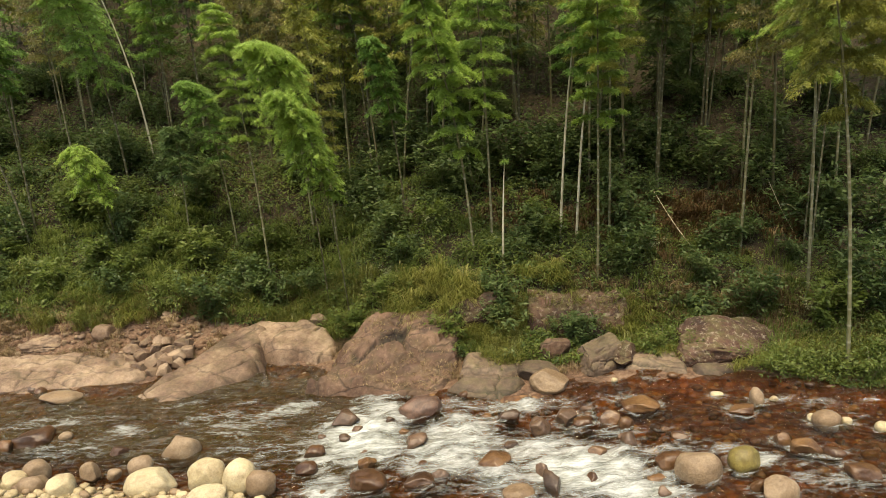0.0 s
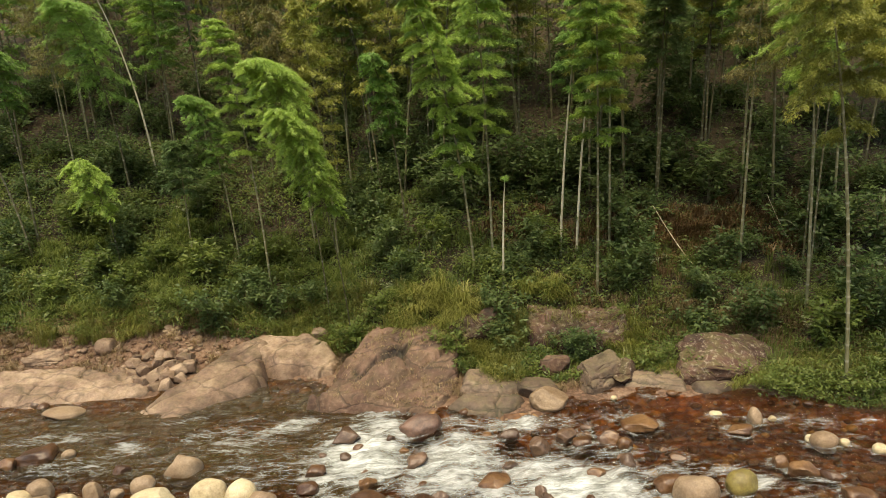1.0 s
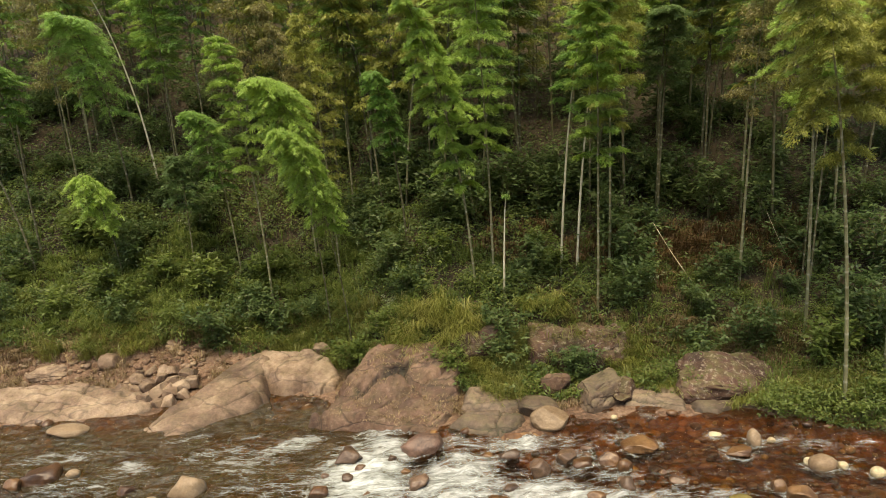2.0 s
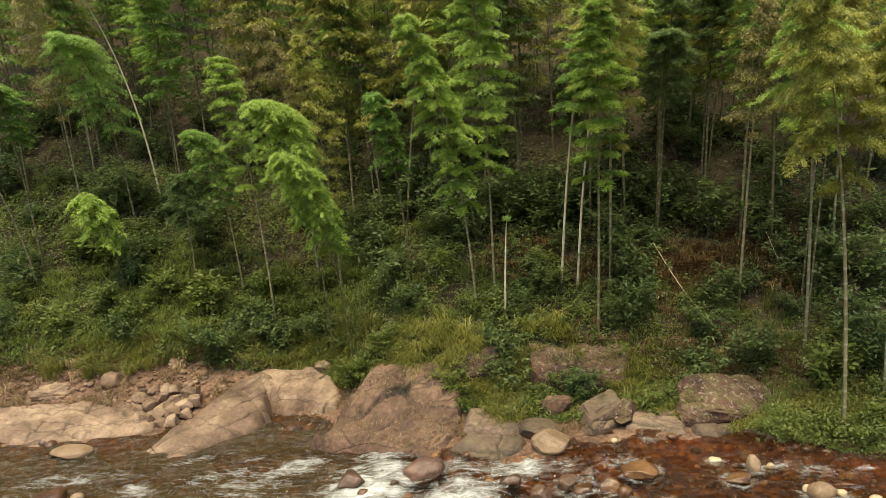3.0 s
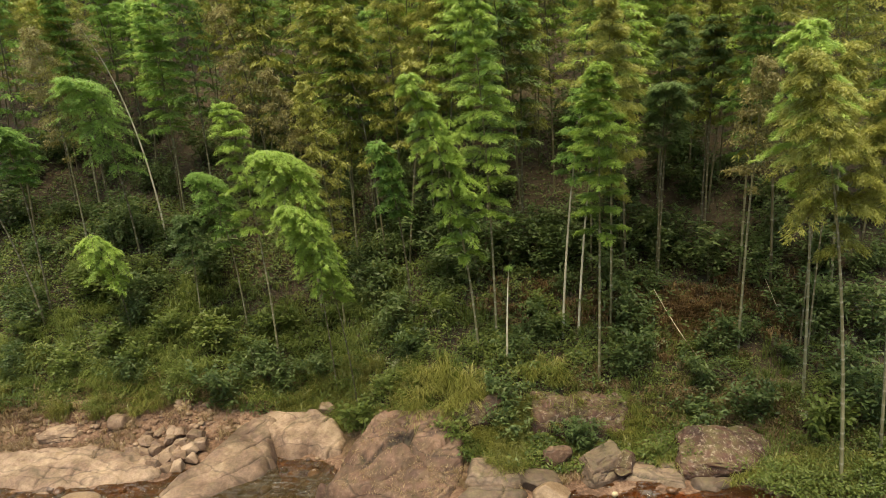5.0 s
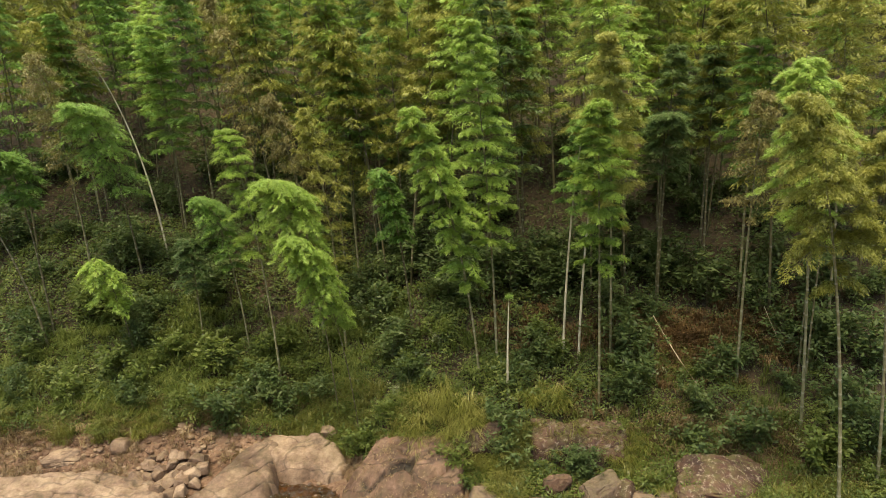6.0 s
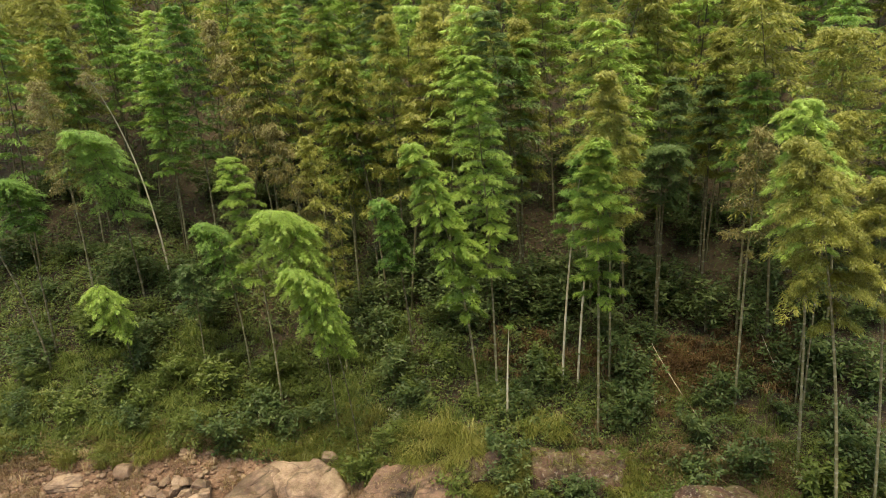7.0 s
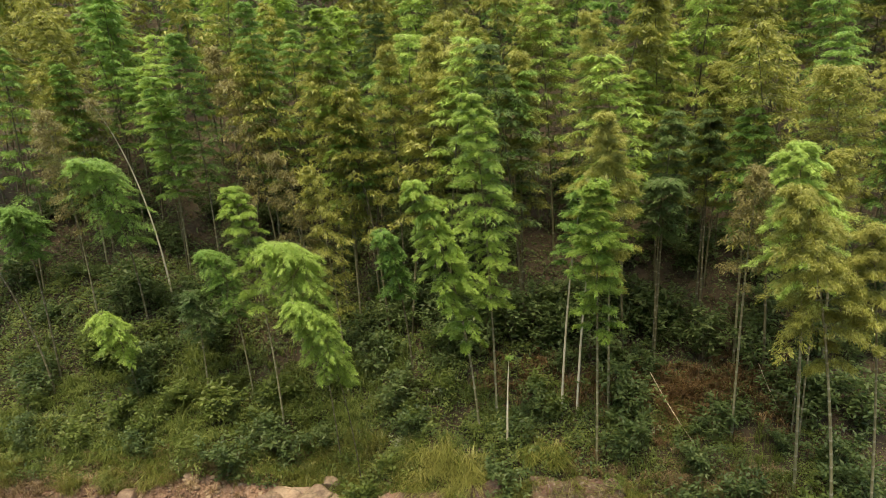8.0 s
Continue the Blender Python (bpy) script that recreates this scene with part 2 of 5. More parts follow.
def bank_mat():
    m, t, bsdf, out = material("bank_earth")
    pos = t.nodes.new("ShaderNodeNewGeometry").outputs["Position"]
    f = maths(t, "ADD", maths(t, "MULTIPLY", noise_tex(t, 0.6, 5, 0.6, pos), 0.45), maths(t, "MULTIPLY", noise_tex(t, 6.0, 7, 0.72, pos), 0.55))
    col = ramp(t, f, [(0.36, (0.045, 0.025, 0.013)), (0.47, (0.13, 0.073, 0.044)), (0.57, (0.235, 0.147, 0.095)), (0.68, (0.36, 0.258, 0.18))])
    link(t, col, bsdf.inputs["Base Color"])
    bsdf.inputs["Roughness"].default_value = 0.9
    link(t, bump(t, noise_tex(t, 9.0, 7, 0.75, pos), 1.0, 0.14), bsdf.inputs["Normal"])
    return m


def bed_mat(name, low, mid, high, joint):
    m, t, bsdf, out = material(name)
    pos = t.nodes.new("ShaderNodeNewGeometry").outputs["Position"]
    vor = node(t, "ShaderNodeTexVoronoi", Scale=4.0, Randomness=1.0)
    link(t, pos, vor.inputs["Vector"])
    stone = ramp(t, vor.outputs["Color"], [(0.15, low), (0.5, mid), (0.85, high)])
    col = mixed(t, maths(t, "MULTIPLY", vor.outputs["Distance"], 0.9, True), stone, joint)
    big = ramp(t, noise_tex(t, 0.5, 4, 0.6, pos), [(0.35, (0.45, 0.42, 0.38)), (0.5, (0.95, 0.95, 0.75)), (0.62, (1.2, 1.0, 0.85))])
    col = mixed(t, 1.0, col, big, "MULTIPLY")
    link(t, col, bsdf.inputs["Base Color"])
    bsdf.inputs["Roughness"].default_value = 0.7
    inv = maths(t, "SUBTRACT", 1.0, vor.outputs["Distance"])
    link(t, bump(t, inv, 0.9, 0.12), bsdf.inputs["Normal"])
    return m


def water_mat():
    """Clear amber water over its bed, with air-white foam where the surface is broken."""
    m, t, bsdf, out = material("stream_water")
    t.nodes.remove(bsdf)
    pos = t.nodes.new("ShaderNodeNewGeometry").outputs["Position"]
    flow = node(t, "ShaderNodeMapping", Rotation=(0, 0, 0.3), Scale=(0.4, 1.3, 1.0))
    link(t, pos, flow.inputs[0])
    ripple = maths(t, "ADD", noise_tex(t, 2.4, 5, 0.68, flow.outputs[0]), maths(t, "MULTIPLY", noise_tex(t, 9.0, 4, 0.6, flow.outputs[0]), 0.4))
    normal = bump(t, ripple, 1.0, 0.6)
    clear = node(t, "ShaderNodeBsdfTransparent")
    milk = t.nodes.new("ShaderNodeAttribute")
    milk.attribute_name = "milk"
    clear.inputs[0].default_value = (0.86, 0.63, 0.4, 1)
    body = node(t, "ShaderNodeBsdfDiffuse", Color=(0.05, 0.038, 0.017, 1))
    soft = t.nodes.new("ShaderNodeMixShader")
    link(t, maths(t, "MULTIPLY", milk.outputs["Fac"], maths(t, "MULTIPLY", maths(t, "SUBTRACT", noise_tex(t, 0.9, 6, 0.75, flow.outputs[0]), 0.26), 3.2), True), soft.inputs[0])
    link(t, clear.outputs[0], soft.inputs[1])
    link(t, body.outputs[0], soft.inputs[2])
    gloss = node(t, "ShaderNodeBsdfGlossy", Roughness=0.05)
    link(t, normal, gloss.inputs["Normal"])
    fres = node(t, "ShaderNodeFresnel", IOR=1.33)
    link(t, normal, fres.inputs["Normal"])
    wet = t.nodes.new("ShaderNodeMixShader")
    link(t, fres.outputs[0], wet.inputs[0])
    link(t, soft.outputs[0], wet.inputs[1])
    link(t, gloss.outputs[0], wet.inputs[2])
    foam = t.nodes.new("ShaderNodeAttribute")
    foam.attribute_name = "foam"
    streak = node(t, "ShaderNodeMapping", Rotation=(0, 0, -0.25), Scale=(0.6, 1.5, 1.2))
    link(t, pos, streak.inputs[0])
    froth = maths(t, "ADD", maths(t, "MULTIPLY", noise_tex(t, 1.7, 8, 0.68, streak.outputs[0]), 0.85), maths(t, "MULTIPLY", noise_tex(t, 7.0, 4, 0.6, streak.outputs[0]), 0.16))
    spray = maths(t, "MULTIPLY", maths(t, "SUBTRACT", froth, 0.5), 1.9)
    cover = maths(t, "MULTIPLY", maths(t, "SUBTRACT", maths(t, "ADD", foam.outputs["Fac"], spray), 0.34), 1.25, True)
    # thin drifting lines of froth
    drift = node(t, "ShaderNodeMapping", Rotation=(0, 0, -0.3), Scale=(0.42, 1.5, 1.0))
    link(t, pos, drift.inputs[0])
    line = maths(t, "SUBTRACT", 1.0, maths(t, "MULTIPLY", maths(t, "ABSOLUTE", maths(t, "SUBTRACT", noise_tex(t, 2.6, 5, 0.6, drift.outputs[0]), 0.5)), 34.0), True)
    cover = maths(t, "MAXIMUM", cover, maths(t, "MULTIPLY", line, maths(t, "MULTIPLY", foam.outputs["Fac"], 1.35, True)))
    white = t.nodes.new("ShaderNodeBsdfDiffuse")
    link(t, ramp(t, froth, [(0.36, (0.26, 0.28, 0.25)), (0.5, (0.39, 0.42, 0.4)), (0.62, (0.5, 0.53, 0.52))]), white.inputs[0])
    link(t, bump(t, noise_tex(t, 3.0, 3, 0.5, streak.outputs[0]), 0.9, 0.3), white.inputs["Normal"])
    full = t.nodes.new("ShaderNodeMixShader")
    link(t, cover, full.inputs[0])
    link(t, wet.outputs[0], full.inputs[1])
    link(t, white.outputs[0], full.inputs[2])
    link(t, full.outputs[0], out.inputs[0])
    return m


# ---- the lie of the land ----
def smooth01(a, lo, hi):
    u = np.clip((np.asarray(a, float) - lo) / (hi - lo), 0, 1)
    return u * u * (3 - 2 * u)


def water_z(x):
    return -0.6 + 0.45 * smooth01(x, -5.5, 0.5) + 0.55 * smooth01(x, 0.5, 9.0)


def shore_y(x):
    """The far waterline."""
    return np.interp(x, [-60, -17, -12, -11.3, -9, -7.5, -5.4, -4.4, -1, 2, 4, 6, 10.5, 13, 20, 60],
                     [26, 24.5, 24.7, 25.5, 25.6, 26.4, 26.2, 25.0, 22.2, 21.4, 21.6, 21.9, 21.0, 19.6, 17.5, 12])


def near_y(x):
    """The near waterline."""
    return np.interp(x, [-60, -12, -8, -5, -3, 0, 6, 14, 60], [19, 17.6, 16.9, 16.4, 14.8, 12.5, 11, 9, 4])


BACK_S = [0, 1.5, 3.0, 4.8, 6.5, 9, 14, 25, 60, 120, 300]
BACK_L = [0.0, 0.15, 0.45, 1.6, 2.8, 4.4, 8.0, 14.5, 38, 75, 120]
BACK_R = [0.0, 0.15, 0.7, 2.8, 3.6, 5.2, 7.8, 14.0, 38, 75, 120]


def ground_z(x, y):
    x, y = np.broadcast_arrays(np.asarray(x, float), np.asarray(y, float))
    w = water_z(x)
    s = y - shore_y(x)
    side = smooth01(x, -9, -2)
    back = (1 - side) * np.interp(s, BACK_S, BACK_L) + side * np.interp(s, BACK_S, BACK_R)
    back = back - 0.9 * smooth01(x, 8, 13) * smooth01(s, 2.5, 5) * (1 - smooth01(s, 8, 14))
    n = near_y(x) - y
    front = np.interp(n, [0, 1.2, 6, 14, 30, 60, 200], [0, 0.28, 0.8, 1.6, 6, 22, 80])
    depth = 0.55 * smooth01(-s, 0, 1.4) * smooth01(-n, 0, 2.0) - 0.25 * smooth01(x, 3, 8) * smooth01(-s, 0.5, 2)
    rough = flat_fbm(x, y, 2.6, 3, 4) * (0.25 + 0.75 * smooth01(s, 1, 6)) + 0.55 * flat_fbm(x, y, 0.9, 13, 3) * smooth01(s, 0.2, 1.2)
    swell = flat_fbm(x, y, 14.0, 9, 3) * 3.0 * smooth01(s, 9, 25)
    return w + np.where(s > 0, back, np.where(n > 0, front, -np.maximum(depth, 0.22 * smooth01(-s, 0, .5)))) + rough * 0.7 + swell


def gz(x, y):
    return float(ground_z(np.array([x]), np.array([y]))[0])


def grid_mesh(name, xs, ys, height, mat, keep=None):
    gx, gy = np.meshgrid(xs, ys)
    v = np.stack([gx, gy, height(gx, gy)], -1).reshape(-1, 3)
    nx, ny = len(xs), len(ys)
    i, j = np.meshgrid(np.arange(ny - 1), np.arange(nx - 1), indexing="ij")
    f = np.stack([i * nx + j, i * nx + j + 1, (i + 1) * nx + j + 1, (i + 1) * nx + j], -1).reshape(-1, 4)
    return mesh_of(name, v, f, mat, smooth=True)


def spread(inner_lo, inner_hi, step, outer_lo, outer_hi):
    mid = np.arange(inner_lo, inner_hi + step / 2, step)
    out_hi = inner_hi + (outer_hi - inner_hi) * (np.arange(1, 31) / 30) ** 2
    out_lo = inner_lo - (inner_lo - outer_lo) * (np.arange(1, 31) / 30) ** 2
    return np.concatenate([out_lo[::-1], mid, out_hi])


SOIL, WATER = soil_mat(), water_mat()
BED = bed_mat("river_bed", (0.08, 0.033, 0.013), (0.2, 0.09, 0.034), (0.33, 0.19, 0.085), (0.06, 0.024, 0.011))
SHINGLE = bed_mat("dry_shingle", (0.16, 0.12, 0.08), (0.28, 0.23, 0.15), (0.42, 0.37, 0.27), (0.08, 0.06, 0.04))
BANK = bank_mat()
ground_me = grid_mesh("ground", spread(-26, 19, 0.2, -400, 400), np.concatenate([spread(9, 18.8, 0.35, -300, 18.9)[:-30], np.arange(19, 33, 0.14), spread(33.2, 50, 0.4, 33.1, 420)[30:]]), ground_z, SOIL)
ground_me.materials.append(BED)
ground_me.materials.append(BANK)
ground_me.materials.append(SHINGLE)
centre = np.zeros(len(ground_me.polygons) * 3, np.float32)
ground_me.polygons.foreach_get("center", centre)
centre = centre.reshape(-1, 3)
past = centre[:, 1] - shore_y(centre[:, 0])
edge = past + 1.2 * flat_fbm(centre[:, 0], centre[:, 1], 1.5, 41, 3)
ashore = near_y(centre[:, 0]) - centre[:, 1]
slot = np.where(ashore > 0.2, np.where(ashore > 16, 0, 3), np.where(past < -0.1, 1, np.where(edge < np.where(centre[:, 0] < -4, 5.2, 3.8), 2, 0)))
ground_me.polygons.foreach_set("material_index", slot.astype(np.int32))
tagged(new("ground", ground_me), "leaf-littered forest slope falling to a stony stream bed", "ground", kind="structure")

# ---- water ----
FOAM = []


def foam_patch(x, y, rx, ry, turn, strength):
    FOAM.append((x, y, rx, ry, radians(turn), strength))


def chop(x, y):
    """Short ripples drawn out along the current."""
    u, v = x * 0.96 + y * 0.28, y * 0.96 - x * 0.28
    return 0.15 * flat_fbm(u * 0.45, v, 0.55, 21, 3) + 0.13 * flat_fbm(u * 0.6, v, 0.26, 22, 2)


def water_height(x, y):
    rough = smooth01(x, -6, -2) * (1 - 0.55 * smooth01(x, 5, 9))
    h = water_z(x) + chop(x, y) + rough * (0.6 * flat_fbm(x, y, 1.2, 31, 3) + 0.16 * flat_fbm(x * 0.8 + y * 0.6, y * 0.8 - x * 0.6, 0.42, 35, 3))
    return h


foam_patch(-2.83, 19.35, 1.30, 1.82, 25, 0.90)
foam_patch(-2.56, 21.07, 1.13, 1.39, 20, 0.67)
foam_patch(-3.42, 18.62, 1.18, 0.90, 10, 0.67)
foam_patch(-0.07, 18.17, 1.46, 1.65, -10, 0.74)
foam_patch(0.46, 19.18, 1.02, 1.18, 10, 0.67)
foam_patch(1.89, 20.73, 1.09, 0.62, 8, 0.67)
foam_patch(3.32, 16.42, 1.60, 1.15, -12, 0.90)
foam_patch(2.44, 17.52, 1.24, 1.01, -10, 0.67)
foam_patch(4.44, 15.14, 1.08, 0.57, -10, 0.84)
foam_patch(-3.58, 16.65, 0.61, 0.73, 0, 0.67)
foam_patch(-5.69, 22.03, 1.09, 0.42, 20, 0.62)
foam_patch(-1.99, 22.26, 0.79, 0.49, 0, 0.41)
foam_patch(1.08, 16.23, 0.87, 0.87, 0, 0.56)
foam_patch(5.50, 16.78, 1.17, 0.43, -8, 0.38)
foam_patch(7.11, 16.71, 0.87, 0.37, -10, 0.38)
foam_patch(7.83, 16.00, 0.42, 0.40, -30, 0.62)
foam_patch(9.03, 14.81, 1.16, 0.40, -14, 0.38)
foam_patch(5.34, 20.30, 0.79, 0.43, -10, 0.38)
foam_patch(-10.85, 20.70, 0.86, 0.60, 5, 0.34)
foam_patch(-6.97, 21.03, 1.33, 1.12, 10, 0.34)
foam_patch(-5.71, 19.04, 1.04, 0.93, 0, 0.34)
foam_patch(3.37, 19.24, 0.51, 1.21, 0, 0.36)
foam_patch(4.64, 18.16, 0.79, 0.50, 0, 0.41)
foam_patch(-9.50, 22.79, 1.24, 0.25, 20, 0.34)
foam_patch(-13.60, 21.60, 1.60, 0.50, 8, 0.34)
foam_patch(-12.20, 19.60, 1.30, 0.60, -5, 0.34)
foam_patch(-8.40, 21.60, 1.60, 0.35, 14, 0.34)
foam_patch(0.30, 21.00, 0.70, 0.50, 0, 0.50)
foam_patch(-1.90, 21.70, 0.60, 0.30, -10, 0.48)
foam_patch(3.40, 20.60, 0.60, 0.40, 0, 0.46)
foam_patch(10.48, 19.21, 0.97, 0.40, -15, 0.32)


def water_sheet():
    me = grid_mesh("water", spread(-20, 17, 0.12, -300, 300), spread(13.5, 26.5, 0.1, -20, 40), water_height, WATER)
    n = len(me.vertices)
    co = np.zeros(n * 3, np.float32)
    me.vertices.foreach_get("co", co)
    co = co.reshape(-1, 3)
    foam = np.zeros(n)
    for x, y, rx, ry, turn, strength in FOAM:
        dx, dy = co[:, 0] - x, co[:, 1] - y
        u, v = (dx * math.cos(turn) + dy * math.sin(turn)) / rx, (dy * math.cos(turn) - dx * math.sin(turn)) / ry
        foam = np.maximum(foam, strength * np.clip(1.6 - np.sqrt(u * u + v * v), 0, 1))
    for x, y, rx, ry in PARTED:
        if x > -5:
            ring = np.hypot((co[:, 0] - x) / rx, (co[:, 1] - y) / ry) - 1.0
            foam = np.maximum(foam, 0.42 * np.exp(-(ring * min(rx, ry) / 0.14) ** 2))
    crest = np.clip((chop(co[:, 0], co[:, 1]) - 0.02) * 11, 0, 0.5)
    broken = 0.105 - 0.06 * smooth01(co[:, 0], 1, 6) + crest * (0.5 + 0.2 * smooth01(co[:, 0], -6, -1))
    me.attributes.new("foam", "FLOAT", "POINT").data.foreach_set("value", np.maximum(foam, broken).astype(np.float32))
    milk = 0.6 * (1 - smooth01(co[:, 0], -4.5, -1)) * smooth01(co[:, 1] - near_y(co[:, 0]), 0.6, 2.6) * (0.45 + 0.55 * smooth01(shore_y(co[:, 0]) - co[:, 1], 0.2, 1.8)) + 0.06
    me.attributes.new("milk", "FLOAT", "POINT").data.foreach_set("value", milk.astype(np.float32))
    tagged(new("water", me), "clear amber stream breaking into white rapids", "water", kind="structure")



# ---- rocks ----
def ball(level):
    bm = bmesh.new()
    bmesh.ops.create_icosphere(bm, subdivisions=level, radius=1.0)
    v = np.array([w.co[:] for w in bm.verts])
    f = np.array([[w.index for w in q.verts] for q in bm.faces])
    bm.free()
    return v, f


BALLS = {n: ball(n) for n in (1, 2, 3, 4, 5, 6)}


def rock_mesh(name, mat, size, seed, level=4, lump=0.35, facet=0.0, ridge=0.0, square=0.0, cut=0.0):
    """A rock of half sizes size: lumpy, with split faces (facet), bedding steps (ridge) and a boxy swell (square)."""
    v, f = BALLS[level]
    rng = np.random.default_rng(seed)
    p = v.copy()
    if square:
        p = p / (np.abs(p) ** (2 + 4 * square)).sum(1, keepdims=True) ** (1 / (2 + 4 * square))
    for k in range(int(facet * 14)):
        n = unit(rng.normal(size=3))
        d = rng.uniform(0.62, 0.92) - 0.22 * cut
        over = np.maximum(p @ n - d, 0)
        p = p - over[:, None] * n * 0.9
    p = p * (1 + lump * fbm(v * 1.3 + seed, seed, 5)[:, None])
    if ridge:
        grain = v * np.array([1.1, 2.2, 2.6]) @ np.array([[0.8, 0.5, 0.2], [-0.5, 0.8, 0.3], [-0.1, -0.3, 0.9]])
        fold = np.abs(fbm(grain + seed, seed + 5, 3))
        cleft = np.exp(-fold / 0.013) * smooth01(vnoise(v * 1.6 + seed, seed + 8), 0.35, 0.6)
        block = np.abs(fbm(grain * 2.4 + seed, seed + 6, 2))
        p = p * (1 - ridge * (0.20 * cleft + 0.09 * np.exp(-block / 0.02))[:, None])
        p = p * (1 + ridge * (0.16 * fold + 0.06 * fbm(v * 6.0 + seed, seed + 11, 4) - 0.03)[:, None])
    me = mesh_of(name, p * np.array(size), f, mat, smooth=True)
    return me


def rock(name, label, mat, at, size, turn=(0, 0, 0), seed=0, category="rock", group="", **shape):
    ob = new(name, rock_mesh(name, mat, size, seed, **shape))
    ob.matrix_world = pose(*at, *turn)
    return tagged(ob, label, category, group)


def outcrop(name, label, mat, at):
    root = new(name)
    root.location = at
    root["rock"] = mat.name
    return tagged(root, label, "bedrock")


def block(root, at, size, turn, seed, level=5, lump=0.35, ridge=0.8, square=0.4, facet=0.2):
    mat = bpy.data.materials[root["rock"]]
    ob = new("block", rock_mesh("block", mat, size, seed, level, lump, facet, ridge, square))
    ob.parent = root
    ob.matrix_local = pose(*(Vector(at) - root.location), *turn)
    return ob


def inside(x, y, outline):
    """Metres inside the outline, negative outside it."""
    best, odd = np.full(x.shape, 1e9), np.zeros(x.shape, bool)
    for (ax, ay), (bx, by) in zip(outline, outline[1:] + outline[:1]):
        u = np.clip(((x - ax) * (bx - ax) + (y - ay) * (by - ay)) / ((bx - ax) ** 2 + (by - ay) ** 2), 0, 1)
        best = np.minimum(best, np.hypot(x - ax - u * (bx - ax), y - ay - u * (by - ay)))
        odd ^= ((ay > y) != (by > y)) & (x < ax + (bx - ax) * (y - ay) / (by - ay + 1e-12))
    return np.where(odd, best, -best)


def joint_set(u, v, spacing, seed, whole):
    """Parallel joints across v: the way across each bed from 0 to 1, and how near an open joint is."""
    across = v / spacing + 1.3 * flat_fbm(u / 2.6, v, 1.5, seed, 3) + 0.25 * flat_fbm(u, v, 0.35, seed + 1, 3)
    bed = across - np.floor(across)
    near = np.exp(-(np.minimum(bed, 1 - bed) * spacing / 0.035) ** 2)
    return bed, near * smooth01(flat_fbm(u / 2, v, 0.9, seed + 2, 3), -whole, 0.1 - whole)


def shelf_rock(root, outline, height, seed, edge=0.55, grain=0.5, step=0.045, swell=0.25, scars=0.12, clefts=0.12, chips=0.04, beds=0.55, whole=0.05, push=0.1, dip=0.5):
    """Living rock with a water-worn top: grain is the way its bedding runs, beds their width; whole leaves more of the joints open."""
    ox, oy = [a for a, b in outline], [b for a, b in outline]
    x, y = np.meshgrid(np.arange(min(ox) - 0.4, max(ox) + 0.4, step), np.arange(min(oy) - 0.4, max(oy) + 0.4, step))
    d = inside(x + 0.5 * flat_fbm(x, y, 1.1, seed, 4), y + 0.5 * flat_fbm(x, y, 1.1, seed + 1, 4), outline)
    u, v = x * math.cos(grain) + y * math.sin(grain), y * math.cos(grain) - x * math.sin(grain)
    v = v + dip * height(x, y)
    bed, open_joint = joint_set(u, v, beds, seed + 3, whole)
    cross, open_cross = joint_set(v * 0.9 + u * 0.25, u, beds * 2.1, seed + 6, whole - 0.06)
    top = height(x, y + push * (0.5 - bed) * 2) + swell * flat_fbm(x, y, 1.5, seed + 2, 3)
    top = top + scars * (np.minimum(bed, 5 * (1 - bed)) - 0.5) + 0.5 * scars * (np.minimum(cross, 5 * (1 - cross)) - 0.5)
    cut = np.maximum(open_joint, 0.9 * open_cross)
    top = top - clefts * cut + chips * 2.5 * flat_fbm(x, y, 0.3, seed + 8, 4) + 0.1 * scars * flat_fbm(u / 3, v, 0.16, seed + 9, 2)
    base = water_z(x) - 0.6
    q = np.clip((d + 0.1 * flat_fbm(x, y, 0.35, seed + 9, 3)) / edge, 0, 1)
    z = base + (top - base) * (1 - (1 - q) ** 2.8)
    ny, nx = x.shape
    i, j = np.meshgrid(np.arange(ny - 1), np.arange(nx - 1), indexing="ij")
    f = np.stack([i * nx + j, i * nx + j + 1, (i + 1) * nx + j + 1, (i + 1) * nx + j], -1).reshape(-1, 4)
    f = f[(d.ravel()[f] > -0.06).all(1)]
    used = np.unique(f)
    back = np.zeros(x.size, np.int64)
    back[used] = np.arange(len(used))
    p = np.stack([x, y, z], -1).reshape(-1, 3)[used] - np.array(root.location)
    me = mesh_of("block", p, back[f], bpy.data.materials[root["rock"]], smooth=True)
    me.attributes.new("cleft", "FLOAT", "POINT").data.foreach_set("value", np.clip(cut.ravel()[used], 0, 1).astype(np.float32))
    ob = new("block", me)
    ob.parent = root
    return ob


# bedrock along the far bank
slab = outcrop("bedrock_slab", "long tan water-worn bedrock slab at the water's edge", SLAB, (-15.4, 26.0, -1.2))
shelf_rock(slab, [(-21.5, 25.0), (-17.6, 24.3), (-16.0, 23.9), (-15.0, 24.2), (-13.4, 24.5), (-12.1, 24.8), (-11.5, 25.5), (-12.3, 26.3), (-13.7, 27.0), (-15.4, 27.4), (-17.5, 27.3), (-21.5, 27.0)],
           lambda x, y: -0.46 + 0.17 * (y - 24.2) + 0.1 * smooth01(x, -14, -17), 11, 0.8, -0.16, swell=0.36, scars=0.15, beds=0.75, whole=0.0)
tongue = outcrop("bedrock_tongue", "tan bedrock tongue sloping down into the pool", SLAB, (-9.6, 24.8, -1.2))
